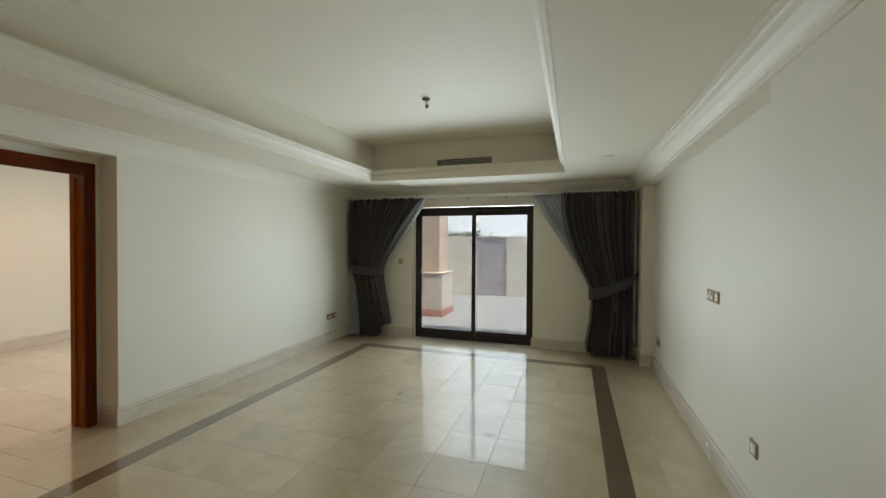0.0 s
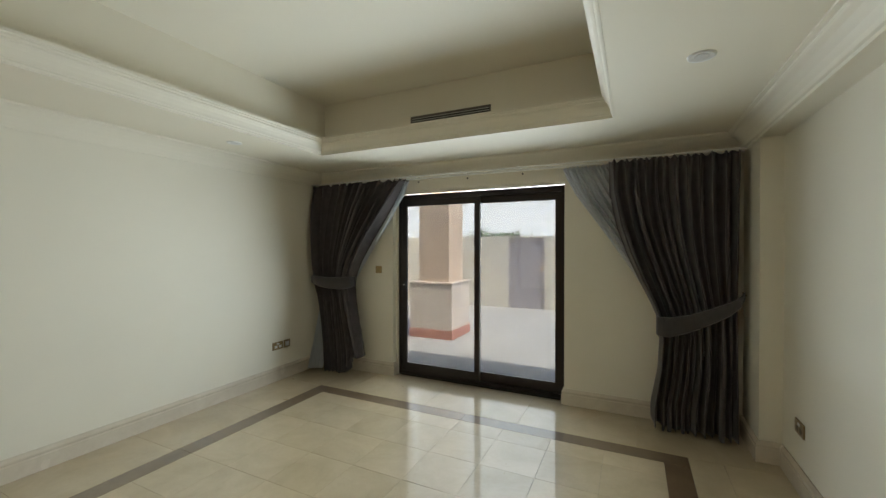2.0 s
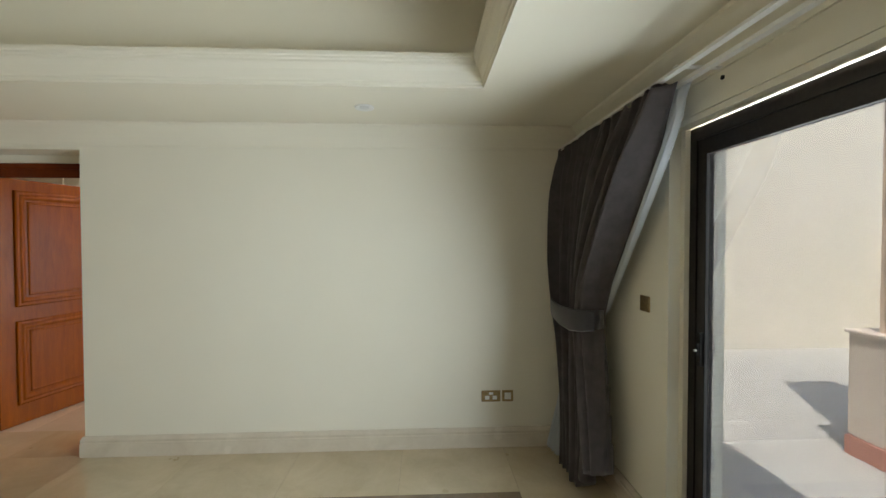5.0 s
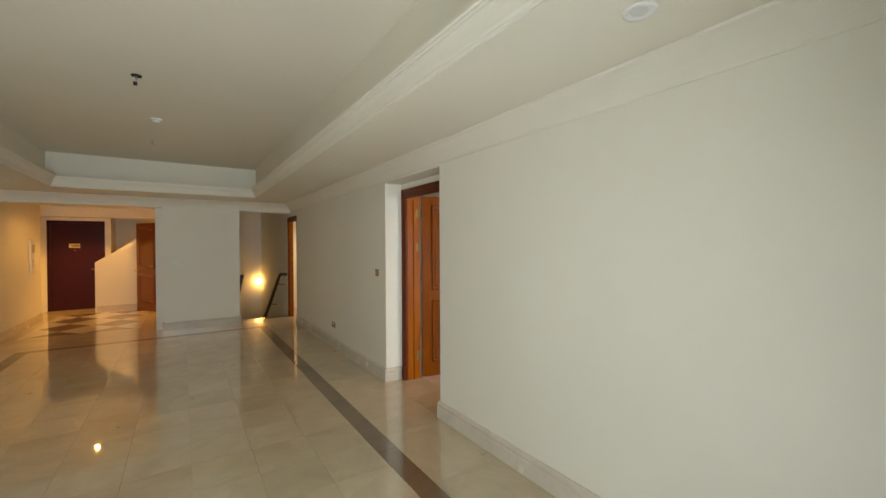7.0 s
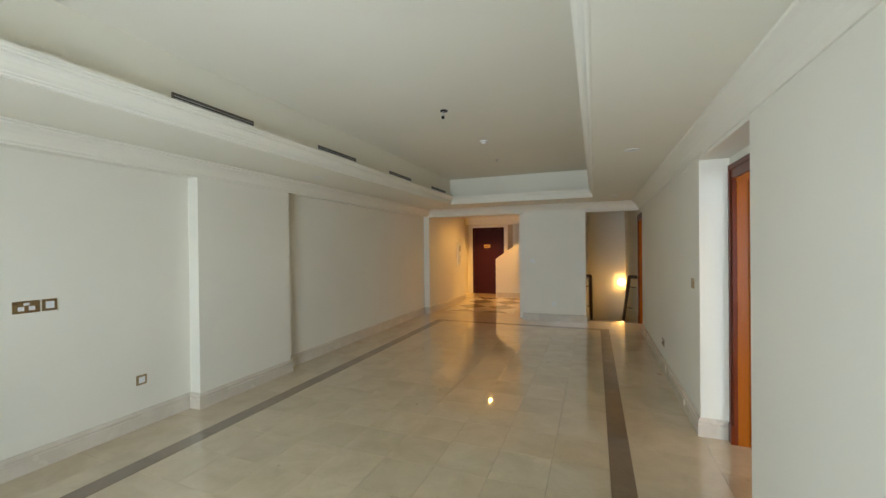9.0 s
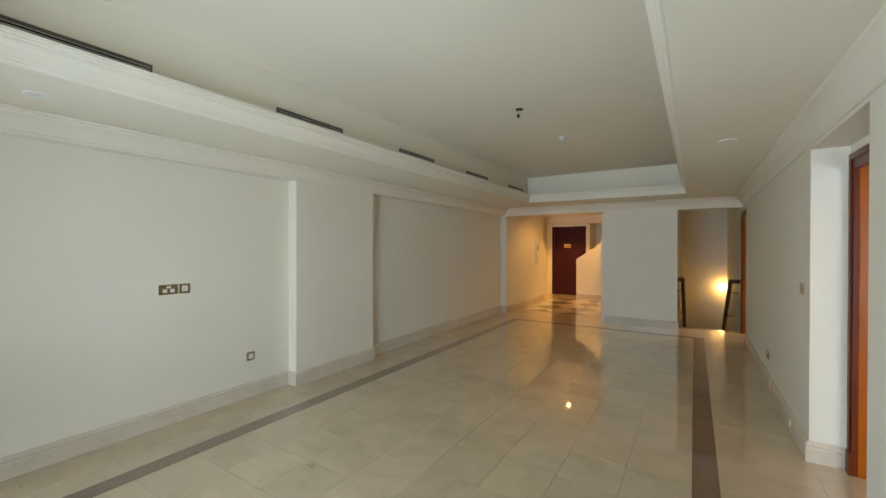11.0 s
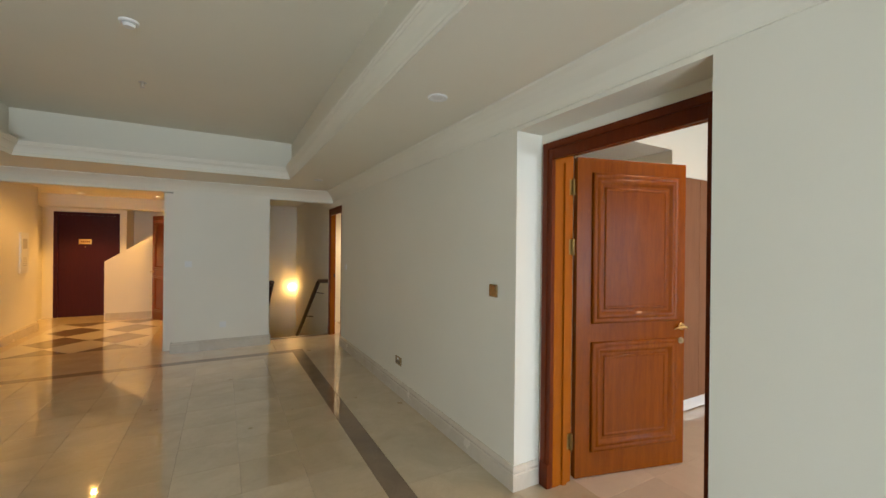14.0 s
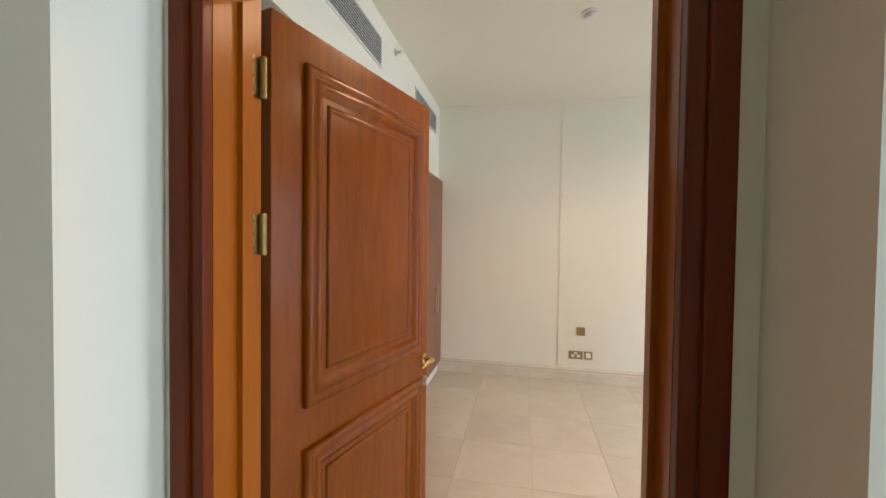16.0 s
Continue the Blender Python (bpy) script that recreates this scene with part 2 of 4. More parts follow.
def thing(name, label, category="", kind="", group="", at=(0, 0, 0), rz=0):
    ob = new(name)
    ob.empty_display_size = 0.1
    ob.matrix_world = pose(*at, 0, 0, rz)
    return tagged(ob, label, category, group, kind)


def part(name, bm, mat, parent=None, label="", smooth=False):
    ob = new(name, mesh_of(name, bm, mat, smooth))
    if parent:
        ob.parent = parent
    return tagged(ob, label)


def solid(name, bm, mat, label, category="", kind="", group="", smooth=False):
    return tagged(new(name, mesh_of(name, bm, mat, smooth)), label, category, group, kind)


def add_box(bm, x0, x1, y0, y1, z0, z1, bevel=0.0):
    r = bmesh.ops.create_cube(bm, size=1)
    bmesh.ops.transform(bm, verts=r["verts"], matrix=Matrix.Translation(((x0 + x1) / 2, (y0 + y1) / 2, (z0 + z1) / 2))
                        @ Matrix.Diagonal((abs(x1 - x0), abs(y1 - y0), abs(z1 - z0), 1)))
    if bevel:
        edges = {e for v in r["verts"] for e in v.link_edges}
        bmesh.ops.bevel(bm, geom=list(edges), offset=bevel, segments=2, affect="EDGES", profile=0.6)
    return bm


def box(x0, x1, y0, y1, z0, z1, bevel=0.0):
    return add_box(bmesh.new(), x0, x1, y0, y1, z0, z1, bevel)


def boxes(*rows):
    bm = bmesh.new()
    for row in rows:
        add_box(bm, *row)
    return bm


def add_cyl(bm, r, depth, m, seg=20, r2=None):
    bmesh.ops.create_cone(bm, cap_ends=True, segments=seg, radius1=r, radius2=r if r2 is None else r2, depth=depth, matrix=m)
    return bm


def sweep(path, profile, closed=False, bm=None):
    """A moulding: profile points (offset to the left of the path, height), mitred at the path's corners."""
    bm = bm or bmesh.new()
    pts = [Vector(p) for p in path]
    n = len(pts)
    rings = []
    for i, p in enumerate(pts):
        d1 = (pts[(i + 1) % n] - p).normalized() if (closed or i < n - 1) else None
        d0 = (p - pts[i - 1]).normalized() if (closed or i > 0) else None
        d0, d1 = d0 or d1, d1 or d0
        n0, n1 = Vector((-d0.y, d0.x)), Vector((-d1.y, d1.x))
        m = (n0 + n1) / (1 + n0.dot(n1))
        rings.append([bm.verts.new((p.x + o * m.x, p.y + o * m.y, z)) for o, z in profile])
    k = len(profile)
    for i in range(n if closed else n - 1):
        a, b = rings[i], rings[(i + 1) % n]
        for j in range(k):
            bm.faces.new((a[j], a[(j + 1) % k], b[(j + 1) % k], b[j]))
    if not closed:
        bm.faces.new(rings[0])
        bm.faces.new(list(reversed(rings[-1])))
    return bm


def tube(points, radius, seg=10, bm=None):
    bm = bm or bmesh.new()
    pts = [Vector(p) for p in points]
    rings = []
    for i, p in enumerate(pts):
        d = (pts[min(i + 1, len(pts) - 1)] - pts[max(i - 1, 0)]).normalized()
        side = d.cross(Vector((0, 0, 1)))
        side = side.normalized() if side.length > 1e-3 else Vector((1, 0, 0))
        up = side.cross(d)
        r = radius[i] if isinstance(radius, (list, tuple)) else radius
        rings.append([bm.verts.new(p + r * (math.cos(a) * side + math.sin(a) * up)) for a in (2 * math.pi * k / seg for k in range(seg))])
    for a, b in zip(rings, rings[1:]):
        for k in range(seg):
            bm.faces.new((a[k], a[(k + 1) % seg], b[(k + 1) % seg], b[k]))
    bm.faces.new(list(reversed(rings[0])))
    bm.faces.new(rings[-1])
    return bm


# ---- the shell ----
SOFFIT, TRAY = 2.445, 2.98
EAST, PIER = 4.605, 4.47          # recessed and proud faces of the east wall
SOUTH = -9.65

structure = dict(kind="structure")
solid("wall_west", boxes(
    (-0.42, 0, -3.745, 0.0, 0, 3.1), (-0.42, 0, -9.08, -4.885, 0, 3.1), (-0.12, 0, -14.5, -9.95, -3, 3.1),
    (-0.42, 0, -4.885, -3.745, 2.27, 3.1), (-0.42, -0.21, -3.79, -3.745, 0, 2.27), (-0.42, -0.21, -4.885, -4.857, 0, 2.27), (-0.42, -0.21, -4.857, -3.79, 2.207, 2.27), (-0.42, 0, -9.95, -9.08, 2.19, 3.1)),
    WALL, "smooth cream painted wall with two door openings", "wall", **structure)
solid("wall_north", boxes(
    (-4.3, -3.3, 0, 0.27, 0, 3.1), (-1.1, 1.10, 0, 0.27, 0, 3.1), (3.06, 5.0, 0, 0.27, 0, 3.1),
    (1.10, 3.06, 0, 0.27, 2.165, 3.1), (1.10, 1.13, 0.06, 0.27, 0, 2.165), (-3.3, -1.1, 0, 0.27, 2.4, 3.1)),
    WALL, "cream painted outer wall round the sliding terrace door", "wall", **structure)
solid("wall_east", boxes(
    (EAST, 5.0, -12.5, 0, 0, 3.1), (PIER, EAST, -5.115, -3.87, 0, 2.30), (PIER, EAST, -12.5, -9.72, 0, 2.30),
    (PIER, EAST, -0.45, 0, 0, 2.30), (PIER, EAST, -12.5, 0, 2.30, SOFFIT), (PIER, EAST, -12.5, -9.85, SOFFIT, 2.6), (4.85, 5.0, -14.2, -12.5, 0, 3.1)),
    WALL, "cream painted wall with shallow piers and recesses", "wall", **structure)
solid("wall_south", boxes(
    (0.98, 2.235, SOUTH - 0.2, SOUTH, 0, SOFFIT), (2.235, EAST, SOUTH - 0.2, SOUTH, 2.28, SOFFIT), (0, 0.98, SOUTH - 0.2, SOUTH, 2.265, SOFFIT)),
    WALL, "cream painted pier between foyer and stair openings", "wall", **structure)
solid("wall_foyer_west", boxes(
    (0.98, 2.36, -12.3, SOUTH - 0.2, -3, 3.1), (0.98, 2.36, -15.0, -13.25, -3, 3.1), (0.98, 2.36, -13.25, -12.3, 2.16, 3.1), (0.98, 1.3, -13.25, -12.3, -3, 3.1)),
    WALL, "cream painted wall between foyer and stairwell", "wall", **structure)
solid("wall_foyer_south", boxes((2.36, 3.60, -15.0, -14.85, 0, 3.1), (3.48, 3.60, -14.85, -14.2, 0, 3.1), (3.48, 3.60, -14.2, -14.0, 0, 3.1), (4.68, 4.85, -14.2, -14.0, 0, 3.1), (3.60, 4.68, -14.2, -14.0, 2.215, 3.1)),
      WALL, "cream painted wall round the entrance door", "wall", **structure)
solid("wall_stairwell", boxes((0, 0.98, -14.5, -13.4, -3, 3.1)), WALL, "cream painted end wall of the stairwell", "wall", **structure)

bm = bmesh.new()
prof = [(2.36, 0), (3.68, 0), (3.68, 1.19), (2.36, 2.11)]
rows = [[bm.verts.new((x, y, z)) for x, z in prof] for y in (-13.22, -13.12)]
bm.faces.new(rows[0]), bm.faces.new(list(reversed(rows[1])))
for i in range(4):
    bm.faces.new((rows[0][i], rows[0][(i + 1) % 4], rows[1][(i + 1) % 4], rows[1][i]))
solid("wall_stair_parapet", bm, WALL, "cream painted sloping stair parapet beside the entrance", "wall", **structure)

# bedroom and side room
solid("wall_bedroom_west", boxes((-4.3, -4.0, -8.0, 0.0, 0, 3.1), (-4.0, -3.994, -3.73, 0.0, 0, 3.06)), WALL, "cream painted bedroom wall with a shallow step", "wall", **structure)
solid("wall_bedroom_south", boxes((-4.0, -2.0, -5.75, -5.62, 0, 3.1), (-4.0, -2.02, -5.62, -5.1, 2.23, 3.06), (-2.02, -0.42, -5.3, -5.1, 2.46, 3.06), (-2.0, -0.42, -8.0, -7.9, 0, 3.1),
                                  (-2.12, -2.02, -7.9, -5.62, 0, 2.46)), WALL, "white painted bulkhead wall over the wardrobes", "wall", **structure)
solid("wall_side_room", boxes((-3.2, -3.05, -11.2, -8.0, 0, 3.1), (-3.05, -0.12, -11.2, -11.05, 0, 3.1)), WALL, "cream painted side room wall", "wall", **structure)

# ceilings
bm = bmesh.new()
X0, X1, Y0, Y1 = 0.82, 3.53, -8.66, -0.885
for row in ((0, X0, SOUTH, 0), (X1, EAST, SOUTH, 0), (X0, X1, SOUTH, Y0), (X0, X1, Y1, 0)):
    add_box(bm, *row, SOFFIT, 2.55)
U0, U1, V0, V1 = 0.78, 3.62, -8.86, -0.79
for row in ((0, U0, SOUTH, 0), (U1, EAST, SOUTH, 0), (U0, U1, SOUTH, V0), (U0, U1, V1, 0)):
    add_box(bm, *row, 2.55, TRAY)
add_box(bm, 0, EAST, SOUTH, 0, TRAY, 3.1)
solid("ceiling", bm, CEIL, "white painted tray ceiling with a dropped soffit round it", "ceiling", **structure)
solid("ceiling_foyer", boxes((0.0, 4.85, -14.0, SOUTH - 0.2, 2.53, 2.6), (2.36, 4.85, -14.0, -13.55, 2.29, 2.53), (2.36, 3.60, -14.85, -14.0, 2.53, 2.6)), CEIL, "white painted foyer ceiling", "ceiling", **structure)
solid("ceiling_bedroom", boxes((-4.0, -0.42, -5.1, 0, 3.06, 3.2), (-2.02, -0.42, -7.9, -5.3, 2.46, 2.6)), CEIL, "white painted bedroom ceiling", "ceiling", **structure)
solid("ceiling_side_room", boxes((-3.05, -0.42, -11.05, -8.0, 2.42, 2.6), (-0.42, -0.12, -11.05, -9.95, 2.42, 2.6)), CEIL, "white painted side room ceiling", "ceiling", **structure)
# slab added out of view, closing the rooms against sun and sky
solid("roof", boxes((-4.6, 5.2, -15.0, 0.45, 3.2, 3.4)), RENDER, "unseen flat slab added over the rooms to keep the sky's light out", "roof", **structure)

# mouldings
STEPPED = [(-0.004, 2.295), (0.014, 2.295), (0.014, 2.312), (0.026, 2.318), (0.032, 2.338), (0.050, 2.368), (0.080, 2.396), (0.106, 2.408),
           (0.114, 2.416), (0.114, 2.426), (0.136, 2.432), (0.136, 2.443), (-0.004, 2.443)]
COVED = [(-0.004, 2.295), (0.012, 2.295), (0.014, 2.310), (0.026, 2.335), (0.046, 2.366), (0.076, 2.396), (0.106, 2.418), (0.132, 2.430), (0.136, 2.443), (-0.004, 2.443)]
solid("trim_cornice", sweep([(PIER, SOUTH), (PIER, 0)], STEPPED), TRIM, "white painted stepped plaster cornice", "cornice", **structure)
solid("trim_cornice", sweep([(PIER, 0), (0, 0), (0, SOUTH), (PIER, SOUTH)], COVED), TRIM, "white painted coved plaster cornice", "cornice", **structure)
LIP = [(-0.004, 2.442), (0.012, 2.442), (0.012, 2.454), (0.022, 2.460), (0.022, 2.470), (0.034, 2.476), (0.040, 2.496), (0.056, 2.524), (0.082, 2.545),
       (0.102, 2.552), (0.102, 2.564), (0.116, 2.570), (0.116, 2.582), (0.130, 2.586), (0.130, 2.606), (-0.03, 2.606)]
LIP = [(o * 0.56 if o > 0 else o, 2.442 + (z - 2.442) * 0.975) for o, z in LIP]
solid("trim_tray", sweep([(X0, Y0), (X1, Y0), (X1, Y1), (X0, Y1)], LIP, True), TRIM, "white painted plaster crown moulding round the ceiling tray", "moulding", **structure)

SKIRTING = [(-0.004, 0.0), (0.024, 0.0), (0.024, 0.100), (0.019, 0.105), (0.019, 0.113), (0.022, 0.117), (0.022, 0.128), (0.014, 0.140), (0.009, 0.150), (-0.004, 0.150)]
runs = [
    [(PIER, -12.5), (PIER, -9.72), (EAST, -9.72), (EAST, -5.115), (PIER, -5.115), (PIER, -3.87), (EAST, -3.87), (EAST, -0.45), (PIER, -0.45), (PIER, 0), (3.06, 0), (3.06, 0.09)],
    [(1.10, 0.09), (1.10, 0), (0, 0), (0, -3.745), (-0.19, -3.745)],
    [(-0.19, -4.885), (0, -4.885), (0, -9.07)],
    [(0.98, SOUTH - 0.18), (0.98, SOUTH), (2.235, SOUTH), (2.235, SOUTH - 0.18)],
    [(3.68, -13.22), (3.68, -13.12), (2.4, -13.12)],
    [(2.36, -12.25), (2.36, SOUTH - 0.2)],
    [(-0.42, -3.6), (-0.42, 0), (-3.994, 0), (-3.994, -3.73), (-4.0, -3.73), (-4.0, -5.1)],
]
for path in runs:
    if path[0] == (3.68, -13.22):
        path = [(2.4, -13.12), (3.66, -13.12)][::-1]
    solid("baseboard", sweep(path, SKIRTING), SKIRT, "cream marble skirting with a moulded top edge", "skirting", **structure)


# ---- sliding terrace door ----
def window_unit(name, x0, x1, z0, z1, label, handle=True):
    y0, y1 = 0.085, 0.175
    w = thing(name, label, "sliding door", **structure)
    part("window_frame", boxes((x0, x0 + 0.045, y0, y1, z0, z1), (x1 - 0.045, x1, y0, y1, z0, z1), (x0 + 0.045, x1 - 0.045, y0, y1, z1 - 0.06, z1),
                               (x0 + 0.045, x1 - 0.045, y0, y1, z0, z0 + 0.05)), ALU, w)
    mid = (x0 + x1) / 2 + 0.02
    for a, b, ya in ((x0 + 0.045, mid + 0.038, y0 + 0.008), (mid - 0.032, x1 - 0.045, y0 + 0.048)):
        yb, za, zb, s = ya + 0.034, z0 + 0.05, z1 - 0.06, 0.055
        sash = part("sash", boxes((a, a + s, ya, yb, za, zb), (b - s, b, ya, yb, za, zb), (a + s, b - s, ya, yb, zb - 0.075, zb), (a + s, b - s, ya, yb, za, za + 0.095)), ALU, w)
        pane = part("pane", box(a + s - 0.01, b - s + 0.01, ya + 0.014, ya + 0.020, za + 0.09, zb - 0.07), GLASS, sash, "clear glass pane greyed to hold down the outdoor brightness")
        pane.visible_shadow = False
        part("gasket", boxes((a + s, a + s + 0.006, ya - 0.002, ya + 0.012, za + 0.095, zb - 0.075), (b - s - 0.006, b - s, ya - 0.002, ya + 0.012, za + 0.095, zb - 0.075)), BLACK, sash)
    if handle:
        h = box(x0 + 0.075, x0 + 0.098, y0 - 0.012, y0 + 0.01, 1.0, 1.16, 0.004)
        add_box(h, x0 + 0.08, x0 + 0.093, y0 - 0.022, y0 - 0.010, 1.05, 1.11, 0.003)
        part("latch", h, BLACK, w, "black recessed latch")
        part("latch_knob", add_cyl(bmesh.new(), 0.006, 0.012, pose(x0 + 0.0865, y0 - 0.026, 1.075, 90)), STEEL, w)
    part("track", boxes((x0 + 0.045, x1 - 0.045, y0 - 0.02, y0, z0, z0 + 0.018)), ALU, w)
    part("lining", boxes((x0, x1, 0.003, y0 - 0.021, z1, z1 + 0.028)), TRIM, w, "white painted head lining")
    return w


window_unit("window_1", 1.132, 3.058, 0.002, 2.135, "dark bronze aluminium sliding glass terrace door, closed")
window_unit("window_2", -3.298, -1.102, 0.002, 2.36, "dark bronze aluminium sliding bedroom door, closed", False)


# ---- inner doors ----
def ring(bm, u0, u1, z0, z1, prof):
    """A mitred frame of moulding on the face y = 0; prof: (inset, height towards -y)."""
    loops = [[bm.verts.new((u, -h, z)) for u, z in ((u0 + d, z0 + d), (u1 - d, z0 + d), (u1 - d, z1 - d), (u0 + d, z1 - d))] for d, h in prof]
    for a, b in zip(loops, loops[1:]):
        for i in range(4):
            bm.faces.new((a[i], a[(i + 1) % 4], b[(i + 1) % 4], b[i]))
    return bm


BOLECTION = [(0, -0.002), (0.0, 0.012), (0.006, 0.018), (0.018, 0.020), (0.026, 0.014), (0.032, 0.013), (0.036, 0.019), (0.050, 0.022), (0.060, 0.014), (0.066, 0.006), (0.074, 0.003), (0.074, -0.002)]
BEAD = [(0, -0.002), (0, 0.005), (0.005, 0.010), (0.013, 0.010), (0.019, 0.004), (0.024, -0.002)]


def panel_leaf(parent, width, height, name="leaf", label="", both=False, m=None, mat=None):
    mat = mat or WOOD
    leaf = part(name, box(0, width, 0, 0.045, 0.006, height, 0.003), mat, parent, label)
    if m is not None:
        leaf.matrix_local = m
    a, b = 0.115, width - 0.070
    for z0, z1, kind in ((1.03, height - 0.10, "upper_panel"), (0.175, 0.905, "lower_panel")):
        bm = bmesh.new()
        add_box(bm, a + 0.074, b - 0.074, -0.0025, 0.001, z0 + 0.074, z1 - 0.074)
        part(kind, bm, mat, leaf)
        part("moulding", ring(bmesh.new(), a, b, z0, z1, BOLECTION), mat, leaf, "raised bolection moulding", True)
        part("bead", ring(bmesh.new(), a + 0.093, b - 0.093, z0 + 0.093, z1 - 0.093, BEAD), mat, leaf, "", True)
        if both:
            q = ring(bmesh.new(), a, b, z0, z1, BOLECTION)
            bmesh.ops.transform(q, verts=q.verts, matrix=Matrix.Translation((0, 0.045, 0)) @ Matrix.Diagonal((1, -1, 1, 1)))
            part("moulding", q, mat, leaf, "", True)
    # lever and escutcheon
    for side, y in ((-1, 0.0), (1, 0.045)):
        bm = add_cyl(bmesh.new(), 0.026, 0.010, pose(width - 0.035, y + side * 0.005, 0.985, 90), 24)
        add_cyl(bm, 0.011, 0.05, pose(width - 0.035, y + side * 0.03, 0.985, 90), 14)
        tube([(width - 0.035, y + side * 0.052, 0.985), (width - 0.06, y + side * 0.056, 0.992), (width - 0.10, y + side * 0.055, 0.990), (width - 0.14, y + side * 0.052, 0.978)],
             [0.010, 0.0095, 0.0085, 0.006], 10, bm)
        part("handle", bm, GOLD, leaf, "brass lever handle", True)
        bm = add_cyl(bmesh.new(), 0.022, 0.008, pose(width - 0.035, y + side * 0.004, 0.885, 90), 24)
        add_cyl(bm, 0.009, 0.012, pose(width - 0.035, y + side * 0.008, 0.885, 90), 12)
        part("escutcheon", bm, BRASS, leaf, "round brass lock escutcheon")
    return leaf


def hinge(parent, x, y, z):
    bm = add_cyl(bmesh.new(), 0.0075, 0.105, pose(x, y, z))
    for k in range(5):
        add_cyl(bm, 0.009, 0.016, pose(x, y, z - 0.042 + 0.021 * k))
    add_box(bm, x - 0.006, x - 0.003, y - 0.012, y + 0.004, z - 0.05, z + 0.05)
    add_box(bm, x - 0.002, x + 0.036, y - 0.0125, y - 0.0095, z - 0.05, z + 0.05)
    for k in range(3):
        add_cyl(bm, 0.004, 0.003, pose(x + 0.022, y - 0.009, z - 0.034 + 0.034 * k, 90), 8)
    part("hinge", bm, HINGE, parent, "brass butt hinge")


def door_set(name, y_s, y_n, x_face, depth, head, label, frame_w=0.09):
    """A timber frame in the west wall: casing, jambs and stops, between y_s and y_n."""
    d = thing(name, label, "door", **structure)
    xi = x_face - depth
    for ya, yb, s in ((y_s, y_s + frame_w, 1), (y_n - frame_w, y_n, -1)):
        inner = yb if s > 0 else ya
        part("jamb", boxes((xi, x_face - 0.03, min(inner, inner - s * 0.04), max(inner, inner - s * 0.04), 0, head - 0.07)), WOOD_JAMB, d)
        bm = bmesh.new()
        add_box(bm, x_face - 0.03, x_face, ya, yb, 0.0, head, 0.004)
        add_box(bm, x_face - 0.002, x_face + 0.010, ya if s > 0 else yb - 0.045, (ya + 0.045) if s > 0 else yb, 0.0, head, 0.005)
        part("casing", bm, WOOD_DARK, d, "timber casing, darker than the jambs")
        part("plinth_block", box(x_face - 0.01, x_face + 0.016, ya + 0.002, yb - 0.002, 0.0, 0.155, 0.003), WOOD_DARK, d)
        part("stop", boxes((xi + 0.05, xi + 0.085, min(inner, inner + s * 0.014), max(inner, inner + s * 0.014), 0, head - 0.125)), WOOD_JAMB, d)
    part("head", boxes((xi, x_face - 0.03, y_s + frame_w, y_n - frame_w, head - 0.07, head - 0.03)), WOOD, d)
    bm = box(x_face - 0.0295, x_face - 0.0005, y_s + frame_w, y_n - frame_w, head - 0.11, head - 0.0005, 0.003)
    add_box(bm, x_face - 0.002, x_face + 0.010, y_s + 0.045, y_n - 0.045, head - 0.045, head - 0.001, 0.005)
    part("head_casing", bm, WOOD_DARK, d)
    return d


door1 = door_set("door_1", -4.857, -3.790, -0.20, 0.19, 2.205, "mahogany two-panel door standing open into the bedroom", 0.075)
LEAF_AT = Matrix.Translation((-0.424, -4.778, 0)) @ pose(0, 0, 0, 0, 0, math.degrees(math.atan2(0.235, -0.89)))
leaf1 = panel_leaf(door1, 0.878, 2.137, "leaf", "polished red-brown mahogany leaf with two raised panels", True, LEAF_AT)
for hz in (0.27, 1.54, 1.93):
    hinge(door1, -0.374, -4.764, hz)

door2 = door_set("door_2", -9.945, -9.085, -0.012, 0.10, 2.185, "mahogany door frame of a lit side room, open", 0.05)
part("strike_plate", box(-0.11, -0.08, -9.90, -9.893, 1.0, 1.06), BLACK, door2)

door3 = thing("door_3", "glossy red mahogany panel door, half open in the foyer", "door", **structure)
M3 = Matrix.Translation((2.385, -12.36, 0)) @ pose(0, 0, 0, 0, 0, math.degrees(math.atan2(-0.66, 0.47)))
panel_leaf(door3, 0.80, 2.13, "leaf", "glossy red mahogany panelled leaf", True, M3, WOOD_RED)
part("jamb", boxes((2.28, 2.365, -12.36, -12.305, 0, 2.155), (2.28, 2.365, -13.245, -13.19, 0, 2.155), (2.28, 2.365, -13.19, -12.36, 2.11, 2.155)), WOOD_DARK, door3)

door4 = thing("door_4", "flat dark burgundy entrance door, closed", "door", **structure)
part("leaf", box(3.67, 4.61, -14.06, -14.015, -0.04, 2.15, 0.003), ENTRY, door4)
part("frame", boxes((3.602, 3.67, -14.09, -13.99, 0, 2.212), (4.61, 4.678, -14.09, -13.99, 0, 2.212), (3.67, 4.61, -14.09, -13.99, 2.15, 2.212)), ENTRY, door4)
plate = part("number_plate", box(4.075, 4.285, -14.016, -14.008, 1.535, 1.645, 0.002), GOLD, door4, "small brass number plate")
part("plate_writing", boxes(*[(4.10 + 0.032 * k, 4.122 + 0.032 * k, -14.009, -14.006, 1.572, 1.608) for k in range(5)]), WOOD_DARK, plate)
part("peephole", add_cyl(bmesh.new(), 0.012, 0.01, pose(4.18, -14.012, 1.48, 90)), BRASS, door4)
part("handle", tube([(3.75, -14.0, 1.0), (3.75, -13.96, 1.0), (3.80, -13.955, 1.0), (3.87, -13.955, 0.997)], 0.01), BRASS, door4, "brass lever handle", True)


